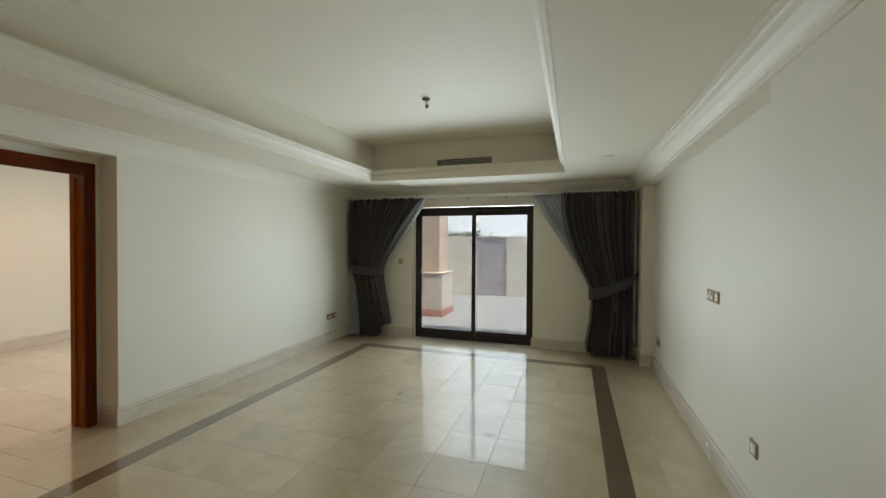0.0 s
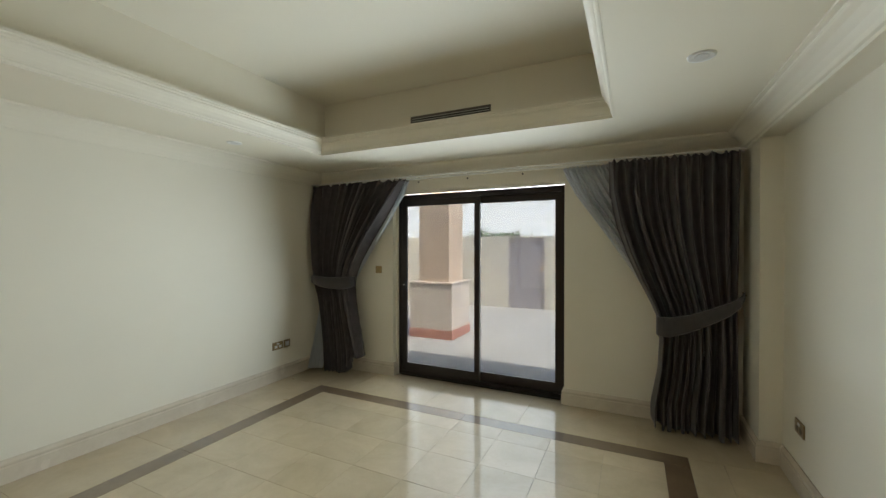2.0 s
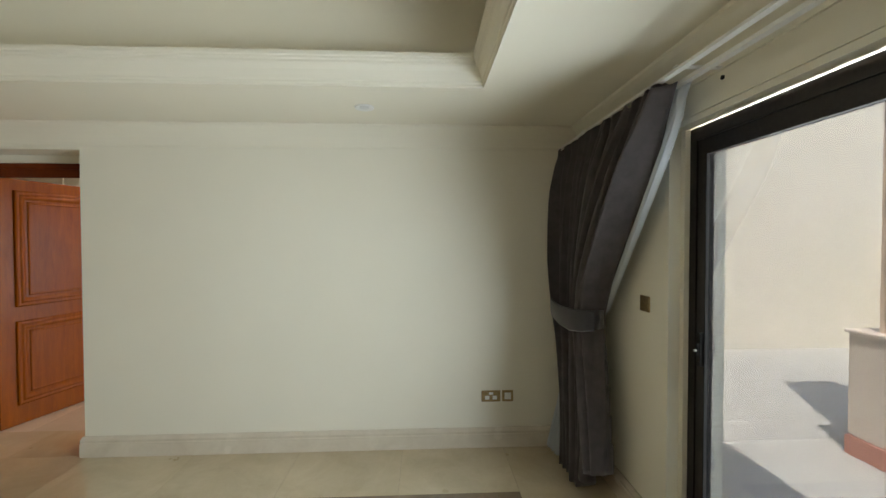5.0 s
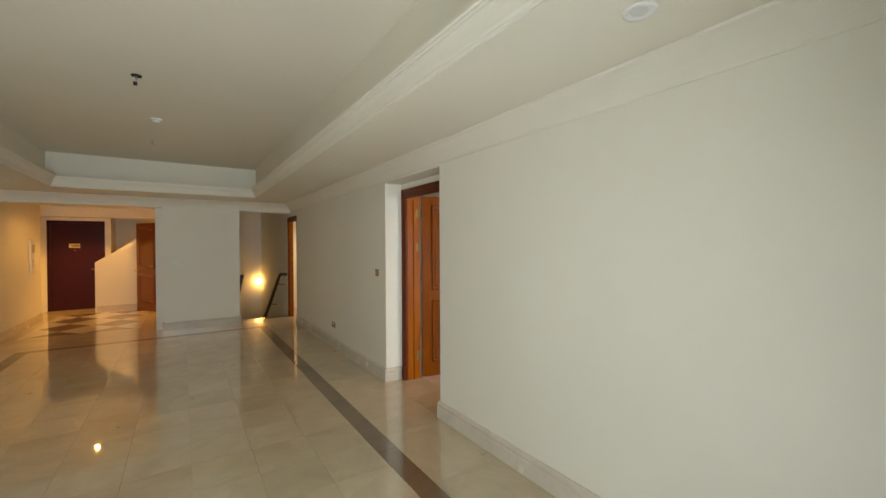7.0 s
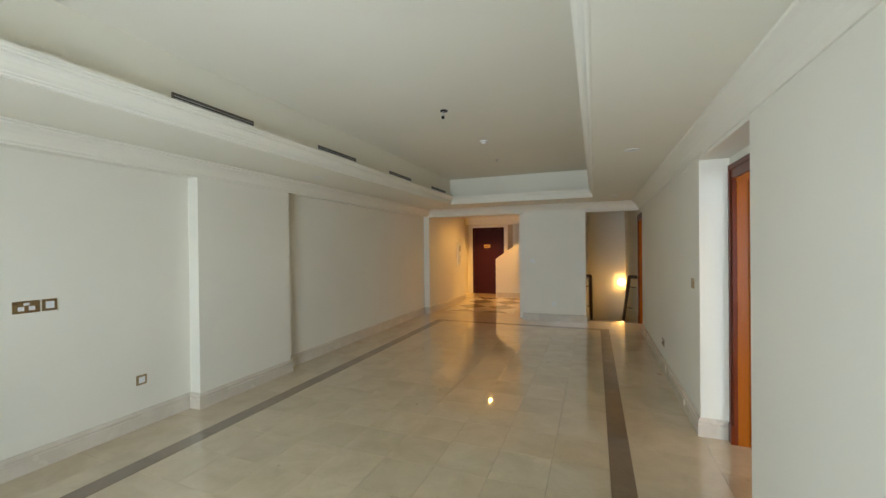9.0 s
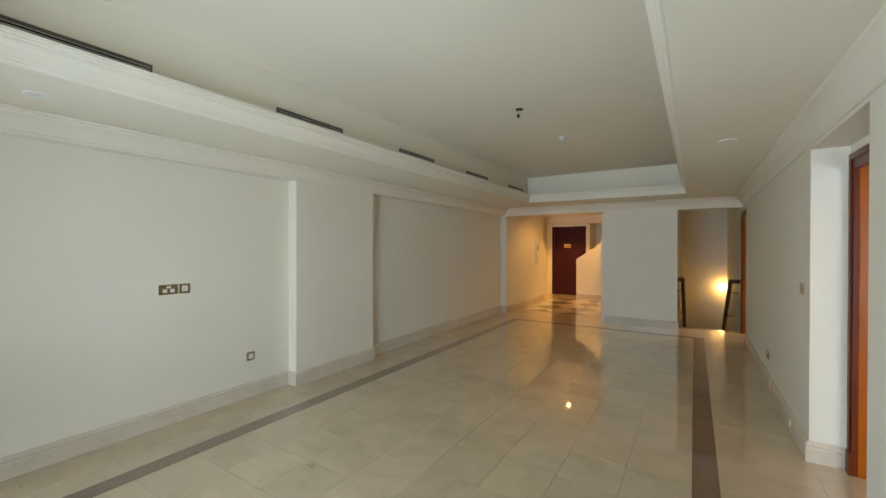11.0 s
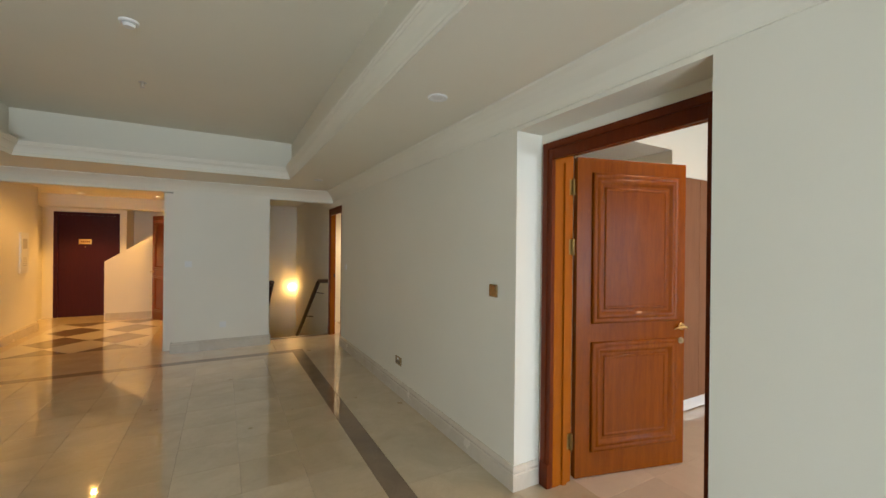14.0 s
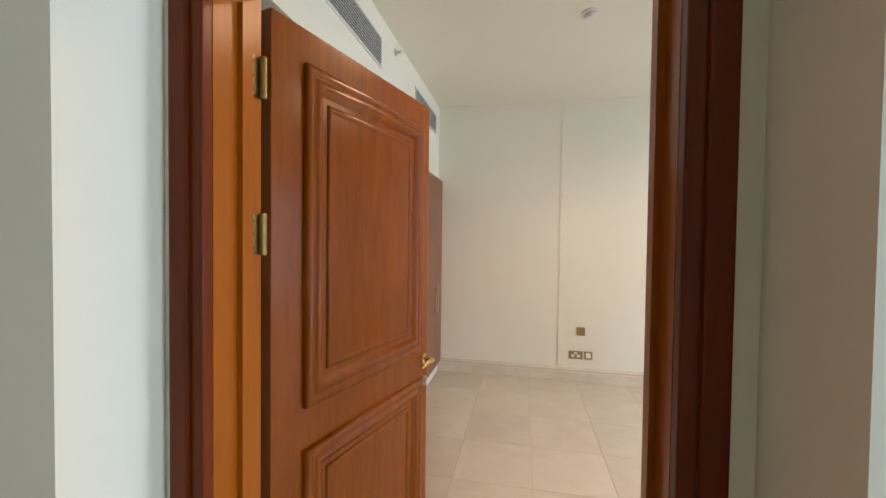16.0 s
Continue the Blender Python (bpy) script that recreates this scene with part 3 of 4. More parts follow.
# ---- curtains ----
def curve(table, z):
    """Linear between (height, value) rows, highest first."""
    for (z0, v0), (z1, v1) in zip(table, table[1:]):
        if z >= z1:
            k = (z - z1) / (z0 - z1)
            return v1 + (v0 - v1) * max(0, min(1, k))
    return table[-1][1]


def drape(left, right, hem, top, folds, y, amp, seed, bend=0.0, kick=0.0, nu=260, nz=80):
    """A pleated sheet of cloth between two edge curves; hem(u): height of the lower edge."""
    rnd = random.Random(seed)
    ph = [rnd.uniform(-0.5, 0.5) for _ in range(40)]
    size = [rnd.uniform(0.45, 1.35) for _ in range(40)]
    span = [rnd.uniform(0.6, 1.5) for _ in range(folds)]
    ends = [sum(span[:k]) / sum(span) for k in range(folds + 1)]
    bm = bmesh.new()
    grid = []
    for j in range(nz + 1):
        f = j / nz
        row = []
        for i in range(nu + 1):
            u = i / nu
            z = top + (hem(u) - top) * f
            x0, x1 = curve(left, z), curve(right, z)
            width = x1 - x0
            down = top - z
            uu = min(0.9999, max(0.0, u + 0.012 * math.sin(2.3 * z + 5 * u) * min(1, down)))
            n = max(k for k in range(folds) if ends[k] <= uu)
            fr = (uu - ends[n]) / (ends[n + 1] - ends[n])
            # rounded ridge and narrow deep valley
            s = 1 - 2 * abs(math.cos(math.pi * fr)) ** 2.6
            k0, k1 = size[n], size[(n + 1) % 40]
            big = k0 if 0.15 < fr < 0.85 else k0 + (k1 - k0) * 0.5 * ((fr - 0.85) / 0.15 if fr > 0.5 else 0)
            grow = 0.5 + 0.5 * min(1, down / 0.3)
            tight = amp * big * grow * (1 + 0.25 * math.sin(2.7 * z + 9 * ph[n]))
            crease = 0.005 * math.sin(2 * math.pi * (uu * folds * 2.3 + 0.35 * math.sin(2 * z + 8 * ph[n]))) * min(1, down / 0.15)
            pinch = 0.020 * math.cos(2 * math.pi * u * folds * 1.6) * max(0, 1 - down / 0.10)
            lean = bend * math.sin(math.pi * min(1, max(0, down / 1.2))) + kick * max(0, 0.9 - z)
            side = min(1, 8 * u) * min(1, 8 * (1 - u))
            x = x0 + width * u + 0.4 * tight * math.sin(2 * math.pi * fr) * side * (0.7 + ph[n])
            row.append(bm.verts.new((x, y - tight * s + crease + pinch - lean, z + 0.016 * max(0, 1 - down / 0.07) * math.cos(2 * math.pi * u * folds * 1.6))))
        grid.append(row)
    for a, b in zip(grid, grid[1:]):
        for i in range(nu):
            bm.faces.new((a[i], a[i + 1], b[i + 1], b[i]))
    return bm


def cloth(name, bm, mat, parent, label="", thick=0.004):
    ob = part(name, bm, mat, parent, label, True)
    s = ob.modifiers.new("thickness", "SOLIDIFY")
    s.thickness, s.offset = thick, 0
    return ob


def tie_band(rows, thick, parent):
    """rows: x, y of the band's middle, its lower and upper edge."""
    bm = bmesh.new()
    loops = [[bm.verts.new((x, y, z0)), bm.verts.new((x, y - thick, z0 + 0.012)), bm.verts.new((x, y - thick, z1 - 0.012)), bm.verts.new((x, y, z1))] for x, y, z0, z1 in rows]
    for a, b in zip(loops, loops[1:]):
        for i in range(4):
            bm.faces.new((a[i], a[(i + 1) % 4], b[(i + 1) % 4], b[i]))
    bm.faces.new(loops[0]), bm.faces.new(list(reversed(loops[-1])))
    return part("tieback", bm, TIE, parent, "flat charcoal cloth tieback", True)


TOP = 2.275
west = thing("curtain", "charcoal pleated curtain tied back towards the side wall", "curtain", group="window curtains")
lw = [(TOP, 0.02), (1.9, 0.035), (1.4, 0.075), (1.2, 0.10), (1.05, 0.12), (0.9, 0.165), (0.5, 0.22), (0.0, 0.265)]
rw = [(TOP, 1.36), (2.1, 1.245), (1.9, 1.11), (1.6, 0.90), (1.35, 0.735), (1.17, 0.655), (1.05, 0.64), (0.9, 0.655), (0.6, 0.72), (0.25, 0.81), (0.0, 0.83)]
cloth("panel", drape(lw, rw, lambda u: 0.012 + 0.03 * u + 0.17 / (1 + math.exp(-(u - 0.66) * 40)) + 0.08 * max(0, u - 0.7), TOP, 13, -0.18, 0.062, 3, 0.02, 0.03), CURTAIN, west)
tie_band([(0.008, -0.05, 1.11, 1.165), (0.03, -0.17, 1.10, 1.175), (0.09, -0.265, 1.075, 1.175), (0.22, -0.30, 1.045, 1.17), (0.38, -0.305, 1.025, 1.16), (0.55, -0.295, 1.02, 1.165),
          (0.655, -0.26, 1.035, 1.17), (0.69, -0.19, 1.05, 1.175), (0.65, -0.12, 1.06, 1.17)], 0.010, west)
part("tie_hook", tube([(0.0, -0.05, 1.14), (0.035, -0.05, 1.14), (0.045, -0.06, 1.165)], 0.006), BRASS, west, "small brass hook")

ws = thing("sheer_curtain", "blue-grey sheer curtain gathered behind the charcoal one", "curtain", group="window sheers")
rs = [(TOP, 1.385), (2.1, 1.295), (1.9, 1.16), (1.6, 0.95), (1.35, 0.775), (1.17, 0.655), (1.05, 0.50), (0.9, 0.27), (0.6, 0.24), (0.0, 0.25)]
ls = [(TOP, 0.85), (1.9, 0.62), (1.4, 0.40), (1.05, 0.11), (0.8, 0.095), (0.35, 0.06), (0.12, 0.03), (0.0, 0.02)]
cloth("panel", drape(ls, rs, lambda u: 0.015 + 0.03 * u, TOP - 0.01, 9, -0.095, 0.020, 8, 0.0, 0.19), SHEER, ws, thick=0.002)

east = thing("curtain", "charcoal pleated curtain drawn back in a wide sweep", "curtain", group="window curtains")
le = [(TOP, 3.46), (2.0, 3.465), (1.7, 3.525), (1.48, 3.60), (1.25, 3.70), (1.05, 3.795), (0.93, 3.845), (0.78, 3.865), (0.5, 3.85), (0.2, 3.80), (0.0, 3.80)]
re = [(TOP, 4.42), (0.0, 4.40)]
cloth("panel", drape(le, re, lambda u: 0.018 + 0.05 * max(0, (0.15 - u) / 0.15), TOP, 12, -0.18, 0.066, 5, 0.02, 0.045), CURTAIN, east)
tie_band([(3.87, -0.12, 0.79, 0.935), (3.835, -0.18, 0.795, 0.95), (3.85, -0.25, 0.785, 0.95), (3.93, -0.285, 0.79, 0.955), (4.06, -0.295, 0.84, 0.985), (4.20, -0.285, 0.91, 1.04), (4.33, -0.265, 0.985, 1.095),
          (4.41, -0.22, 1.05, 1.14), (4.44, -0.15, 1.09, 1.165), (4.46, -0.10, 1.10, 1.165)], 0.008, east)
part("tie_hook", tube([(PIER, -0.10, 1.14), (4.45, -0.10, 1.14), (4.445, -0.11, 1.165)], 0.006), BRASS, east, "small brass hook")

es = thing("sheer_curtain", "blue-grey sheer curtain sweeping out from behind the charcoal one", "curtain", group="window sheers")
l2 = [(TOP, 3.045), (2.15, 3.10), (2.0, 3.18), (1.8, 3.32), (1.6, 3.46), (1.45, 3.56), (1.2, 3.72), (0.95, 3.87), (0.5, 3.90), (0.0, 3.90)]
r2 = [(TOP, 3.62), (1.6, 3.95), (1.0, 4.25), (0.0, 4.3)]
cloth("panel", drape(l2, r2, lambda u: 0.015, TOP - 0.01, 10, -0.095, 0.022, 9), SHEER, es, thick=0.002)

rail = thing("curtain_rail", "slim white metal double curtain rail under the cornice", "curtain rail")
part("front_track", box(0.02, 4.45, -0.20, -0.17, 2.285, 2.297, 0.002), WHITE, rail)
part("rear_track", box(0.02, 4.45, -0.11, -0.08, 2.275, 2.292, 0.002), WHITE, rail)
for bx in (0.5, 1.45, 2.05, 2.65, 3.6, 4.2):
    part("bracket", boxes((bx - 0.012, bx + 0.012, -0.205, 0.0, 2.2975, 2.304)), WHITE, rail)
    part("screw", add_cyl(bmesh.new(), 0.009, 0.006, pose(bx, -0.003, 2.262, 90)), BLACK, rail)


# ---- ceiling fittings ----
def downlight(x, y, z, lit, label, category="ceiling light"):
    d = thing("downlight", label, category, group="lit foyer downlights" if lit else "soffit downlights", at=(x, y, z))
    bm = bmesh.new()
    outer = [(0.030, -0.001), (0.052, -0.008), (0.060, -0.007), (0.062, 0.0)]
    seg = 28
    loops = [[bm.verts.new((r * math.cos(2 * math.pi * k / seg), r * math.sin(2 * math.pi * k / seg), h)) for k in range(seg)] for r, h in outer]
    for a, b in zip(loops, loops[1:]):
        for k in range(seg):
            bm.faces.new((a[k], a[(k + 1) % seg], b[(k + 1) % seg], b[k]))
    part("bezel", bm, WHITE, d, "", True)
    part("lens", add_cyl(bmesh.new(), 0.032, 0.004, pose(0, 0, -0.0025), 24), LIT if lit else LENS, d)


for y in (-1.60, -5.06, -8.50):
    downlight(0.48, y, SOFFIT, False, "small round white recessed downlight, switched off")
    downlight(3.95, y - 0.1 if y > -2 else y, SOFFIT, False, "small round white recessed downlight, switched off")
for sx, sy in FOYER_SPOTS:
    downlight(sx, sy, 2.53, True, "small round recessed downlight glowing warm white")


def hook(x, y, z):
    h = thing("ceiling_hook", "bare chandelier hook with a dangling wire connector", "ceiling hook", group="ceiling hooks", at=(x, y, z))
    part("rose", add_cyl(bmesh.new(), 0.038, 0.008, pose(0, 0, -0.004), 20), BLACK, h)
    part("rod", tube([(0, 0, -0.008), (0, 0.002, -0.035), (0.014, 0.002, -0.052), (0.012, 0.002, -0.072), (-0.006, 0.002, -0.074)], 0.0045), STEEL, h, "", True)
    part("wire", tube([(0.01, 0, -0.008), (0.022, 0.006, -0.03), (0.012, 0.01, -0.055)], 0.003), WHITE, h, "", True)
    part("connector", box(-0.006, 0.022, 0.002, 0.018, -0.086, -0.056, 0.003), BLACK, h)


for hx, hy in ((2.235, -2.36), (2.24, -4.89)):
    hook(hx, hy, TRAY)


def sprinkler(x, y, z, rx=0, name="sprinkler"):
    s = new(name)
    s.matrix_world = pose(x, y, z, rx)
    tagged(s, "small steel sprinkler head with a round plate", "sprinkler")
    part("plate", add_cyl(bmesh.new(), 0.03, 0.005, pose(0, 0, -0.0025)), STEEL, s)
    bm = add_cyl(bmesh.new(), 0.009, 0.03, pose(0, 0, -0.018), 12)
    add_cyl(bm, 0.018, 0.003, pose(0, 0, -0.045), 14)
    add_box(bm, -0.014, -0.011, -0.003, 0.003, -0.045, -0.02)
    add_box(bm, 0.011, 0.014, -0.003, 0.003, -0.045, -0.02)
    part("head", bm, STEEL, s)


sprinkler(2.258, -7.33, TRAY)
sprinkler(-2.396, -5.1, 2.956, 90)


def smoke_alarm(x, y, z):
    s = thing("smoke_detector", "round white ceiling smoke detector", "smoke detector", group="smoke detectors", at=(x, y, z))
    bm = add_cyl(bmesh.new(), 0.055, 0.014, pose(0, 0, -0.007), 28)
    part("base", bm, WHITE, s)
    bm = add_cyl(bmesh.new(), 0.040, 0.024, pose(0, 0, -0.026, 180), 28, 0.030)
    part("chamber", bm, WHITE, s)
    part("vent_ring", add_cyl(bmesh.new(), 0.0405, 0.006, pose(0, 0, -0.018), 28), GREY, s)


smoke_alarm(2.166, -6.185, TRAY)
smoke_alarm(-2.295, -3.708, 3.06)


def grille(name, length, height, n, m, label, group, frame_mat=None):
    """A linear air grille in its local xz plane, facing -y, its foot at z = 0."""
    g = new(name)
    g.matrix_world = m
    tagged(g, label, "air grille", group)
    # flat black sheet for the shade in the hollow behind the slats
    part("backing", box(0.012, length - 0.012, -0.002, 0.0, 0.012, height - 0.012), BLACK, g)
    part("frame", boxes((0, length, -0.010, 0.0, 0, 0.012), (0, length, -0.010, 0.0, height - 0.012, height), (0, 0.012, -0.010, 0, 0.012, height - 0.012), (length - 0.012, length, -0.010, 0, 0.012, height - 0.012)),
         frame_mat or GREY, g)
    for k in range(n):
        z = 0.012 + (height - 0.024) * (k + 0.5) / n
        bm = box(0.012, length - 0.012, -0.0085, -0.0025, z - 0.003, z + 0.003)
        part("slat", bm, GREY, g)
    return g


BRONZE = plain("dark_grille_paint", (0.14, 0.12, 0.10), 0.5, 0.2, 0.1)
for k in range(5):
    y = -2.15 - 1.605 * k
    grille("air_grille", 0.72, 0.095, 4, pose(U1, y, 2.612, 0, 0, -90) @ Matrix.Translation((-0.72, 0, 0)), "long narrow grey slatted air grille in the ceiling tray", "tray air grilles", BRONZE)
grille("air_grille", 0.77, 0.105, 4, pose(1.81, V1, 2.612), "long narrow grey slatted air grille in the ceiling tray", "tray air grilles", BRONZE)
for gx in (-2.08, -3.80):
    grille("air_grille", 0.86, 0.21, 10, pose(gx, -5.098, 2.70, 0, 0, 180) @ Matrix.Translation((-0.86, 0, 0)), "white slatted air grille above the wardrobes", "bedroom air grilles", WHITE)


# ---- switches and sockets ----
def wall_plate(name, x, y, z, rz, gangs, label, category, mat=None, faces="rocker"):
    """gangs: widths of the plates side by side; built facing -y, turned by rz."""
    p = thing(name, label, category, at=(x, y, z), rz=rz)
    mat = mat or BRASS
    x0 = -(sum(gangs) + 0.014 * (len(gangs) - 1)) / 2
    for w in gangs:
        part("plate", box(x0, x0 + w, -0.009, 0.0, -0.043, 0.043, 0.002), mat, p)
        if w > 0.1:
            for c in (0.3, 0.7):
                part("socket_face", boxes((x0 + w * c - 0.017, x0 + w * c + 0.017, -0.0115, -0.0085, -0.025, 0.004)), BRASS_DARK if mat is BRASS and faces == "rocker" else WHITE, p)
            part("rocker", box(x0 + w * 0.5 - 0.016, x0 + w * 0.5 + 0.016, -0.012, -0.0085, 0.012, 0.03, 0.001), WHITE, p)
        else:
            part(faces, box(x0 + 0.018, x0 + w - 0.018, -0.012, -0.0085, -0.026, 0.026, 0.001), WHITE if faces == "socket_face" else mat, p)
        x0 += w + 0.014
    return p


S, D = 0.086, 0.147
wall_plate("light_switch", 0, -5.114, 1.238, 90, [S], "aged brass light switch on the wall beside the bedroom door", "light switch")
wall_plate("socket", 0, -0.661, 0.393, 90, [D, S], "brass double power socket with a data outlet, near the skirting", "socket", faces="socket_face")
wall_plate("socket", 0, -6.757, 0.345, 90, [D], "brass double power socket low on the wall", "socket")
wall_plate("light_switch", 0, -8.82, 1.23, 90, [S], "brass light switch beside the side room", "light switch", WHITE)
wall_plate("light_switch", 0.90, 0, 1.248, 0, [S], "brass light switch between curtain and terrace door", "light switch")
wall_plate("socket", EAST, -0.77, 0.391, -90, [D], "brass double power socket near the corner", "socket")
wall_plate("socket", EAST, -2.70, 1.181, -90, [D, S], "brass double socket and media outlet at switch height", "socket", faces="socket_face")
wall_plate("socket", EAST, -3.41, 0.42, -90, [S], "single brass outlet low on the wall", "socket", faces="socket_face")
wall_plate("thermostat", 2.047, SOUTH, 1.259, 180, [S], "small white thermostat on the pier", "thermostat", WHITE)
wall_plate("socket", 1.607, SOUTH, 0.36, 180, [S], "white single outlet low on the pier", "socket", WHITE)
wall_plate("light_switch", -3.994, -3.49, 0.55, 90, [S], "brass switch on the bedroom wall", "light switch")
wall_plate("socket", -3.994, -3.49, 0.29, 90, [D, S], "brass double socket on the bedroom wall", "socket", faces="socket_face")

ic = thing("intercom_panel", "tall white wall intercom panel in the foyer", "intercom", at=(PIER, -11.9, 1.05), rz=-90)
part("body", box(-0.14, 0.14, -0.03, 0.0, 0, 0.66, 0.006), WHITE, ic)
part("screen", box(-0.08, 0.08, -0.033, -0.0295, 0.40, 0.56, 0.002), GREY, ic)
part("speaker", boxes(*[(-0.06, 0.06, -0.032, -0.0295, 0.12 + 0.03 * k, 0.13 + 0.03 * k) for k in range(5)]), GREY, ic)

# ---- bedroom wardrobe ----
edges = [-2.03, -2.40, -2.66, -3.15, -3.65, -3.99]
for k in range(5):
    a, b = edges[k + 1], edges[k]
    wd = thing("wardrobe", "brown wood-effect fitted wardrobe unit with a tall flush door", "wardrobe", group="fitted wardrobe units")
    part("carcass", boxes((a, b, -5.62, -5.072, 0.12, 2.215)), LAMINATE, wd)
    part("plinth", boxes((a, b, -5.62, -5.085, 0.0, 0.12)), WHITE, wd, "white plinth")
    dr = part("door", box(a + 0.002, b - 0.002, -5.072, -5.05, 0.125, 2.21, 0.001), LAMINATE, wd)
    hx = {0: None, 1: a + 0.045, 2: b - 0.045, 3: a + 0.045, 4: b - 0.045}[k]
    if hx is not None:
        part("handle", boxes((hx - 0.011, hx + 0.011, -5.028, -5.020, 0.72, 1.04), (hx - 0.006, hx + 0.006, -5.05, -5.027, 0.76, 0.78), (hx - 0.006, hx + 0.006, -5.05, -5.027, 0.98, 1.0)), STEEL, dr, "long brushed steel pull")

# ---- stairs ----
solid("trim_nosing", box(0.002, 0.978, -10.012, -9.93, -0.02, 0.006, 0.003), BORDER, "brown marble nosing at the head of the stairs", "stair nosing", **structure)
solid("landing", boxes((0, 0.98, -10.0, SOUTH - 0.2, -0.3, -0.002)), TILE, "cream marble landing at the head of the stairs", "landing", **structure)
stairs = thing("staircase", "cream marble stairs going down", "stairs", **structure)
for k in range(10):
    y = -10.0 - 0.28 * k
    part("step", boxes((0, 0.98, y - 0.29, y, -0.175 * (k + 1) - 0.25, -0.175 * (k + 1))), TILE, stairs)
part("landing_slab", boxes((0, 0.98, -13.4, -12.8, -2.2, -1.925)), TILE, stairs)
for hx, hw in ((0.90, 0.98), (0.14, 0.0)):
    hr = thing("handrail", "dark wooden handrail on short brackets, sloping down", "handrail", group="stair handrails")
    pts = [(hw, -9.99, 0.93), ((hx + hw) / 2, -9.99, 0.93), (hx, -10.02, 0.93), (hx, -10.14, 0.87), (hx, -12.6, -0.68), (hx, -12.9, -0.75)]
    part("rail", tube(pts, 0.036, 12), IRON, hr, "", True)
    for y in (-10.3, -11.2, -12.1):
        z = 0.87 - (y + 10.14) * -0.63
        part("bracket", tube([(hx, y, z - 0.02), (hx, y, z - 0.07), (hw, y, z - 0.09)], 0.009), IRON, hr)
sc = thing("wall_lamp", "round glass wall lamp glowing warm in the stairwell", "wall lamp")
bm = bmesh.new()
bmesh.ops.create_uvsphere(bm, u_segments=20, v_segments=14, radius=0.085, matrix=pose(0.11, -13.30, 0.53))
part("globe", bm, GLOBE, sc, "", True)
part("back_plate", add_cyl(bmesh.new(), 0.05, 0.02, pose(0.11, -13.392, 0.53, 90)), BRASS, sc)

# ---- terrace ----
solid("ground", boxes((-60, 60, 0.27, 90, -0.35, -0.05)), TERRACE, "pale stone terrace floor in full sun", "terrace", **structure)
solid("threshold", boxes((1.10, 3.06, 0.18, 0.40, -0.3, -0.004)), SKIRT, "marble door threshold", "threshold", **structure)
solid("boundary_wall", boxes((-2.9, 0.79, 5.9, 6.1, -0.1, 1.78), (1.70, 14.0, 5.9, 6.1, -0.1, 1.78), (-2.9, -2.7, 0.27, 5.9, -0.1, 3.9), (0.79, 1.70, 5.9, 6.1, 1.74, 1.78)), RENDER, "sand-coloured rendered terrace wall", "wall", **structure)
gate = thing("garden_gate", "brown painted flush metal gate in the terrace wall", "gate")
part("gate_frame", boxes((0.79, 0.85, 5.92, 6.02, -0.06, 1.735), (1.64, 1.70, 5.92, 6.02, -0.06, 1.735)), GATE, gate)
part("leaf", box(0.85, 1.64, 5.94, 5.99, -0.04, 1.735, 0.004), GATE, gate)
part("handle", tube([(0.93, 5.94, 0.95), (0.93, 5.90, 0.95), (1.03, 5.89, 0.95)], 0.012), STEEL, gate)
post = thing("terrace_pillar", "peach rendered pillar on a paler base with a red skirting", "pillar")
part("base", box(0.14, 0.94, 2.04, 2.84, 0.10, 0.90, 0.015), PEACH2, post)
part("base_skirting", box(0.13, 0.95, 2.03, 2.85, -0.05, 0.10, 0.005), RED, post)
part("shaft", box(0.28, 0.85, 2.12, 2.72, 0.90, 3.6), PEACH, post)
part("cap", box(0.12, 0.96, 2.02, 2.86, 0.885, 0.915, 0.008), PEACH2, post)


def tree(x, y, h, spread, seed):
    rnd = random.Random(seed)
    t = thing("tree", "leafy green tree behind the terrace wall", "tree", at=(x, y, -0.05))
    bm = tube([(0, 0, 0), (0.05, 0.02, h * 0.3), (0.0, 0.05, h * 0.6)], [0.13, 0.1, 0.07], 10)
    tips = []
    for k in range(9):
        a = 2 * math.pi * k / 9 + rnd.uniform(-0.3, 0.3)
        r = spread * rnd.uniform(0.45, 0.9)
        tip = Vector((r * math.cos(a), r * math.sin(a), h * rnd.uniform(0.7, 0.98)))
        base = Vector((0.02, 0.03, h * rnd.uniform(0.35, 0.58)))
        tube([base, base.lerp(tip, 0.5) + Vector((0, 0, 0.15)), tip], [0.05, 0.03, 0.012], 7, bm)
        tips += [tip, base.lerp(tip, 0.65)]
    part("trunk", bm, BARK, t)
    verts, faces = [], []
    for _ in range(2600):
        c = rnd.choice(tips) + Vector((rnd.gauss(0, spread * 0.24), rnd.gauss(0, spread * 0.24), rnd.gauss(0, h * 0.075)))
        d = Vector((rnd.gauss(0, 1), rnd.gauss(0, 1), rnd.gauss(0, 0.5))).normalized()
        s = d.orthogonal().normalized()
        ln, w = rnd.uniform(0.10, 0.2), rnd.uniform(0.03, 0.06)
        n = len(verts)
        verts += [c - d * ln, c + s * w, c + d * ln, c - s * w]
        faces.append((n, n + 1, n + 2, n + 3))
    me = bpy.data.meshes.new("crown")
    me.from_pydata([tuple(v) for v in verts], [], faces)
    me.materials.append(LEAF)
    new("crown", me).parent = t


tree(-1.5, 12.0, 1.95, 1.0, 1)
solid("backdrop", boxes((-110, 110, 88, 89, -0.35, 90), (-111, -110, 0.27, 89, -0.35, 90)), HAZE, "pale hazy daylight sky beyond the terrace wall", "sky", **structure)

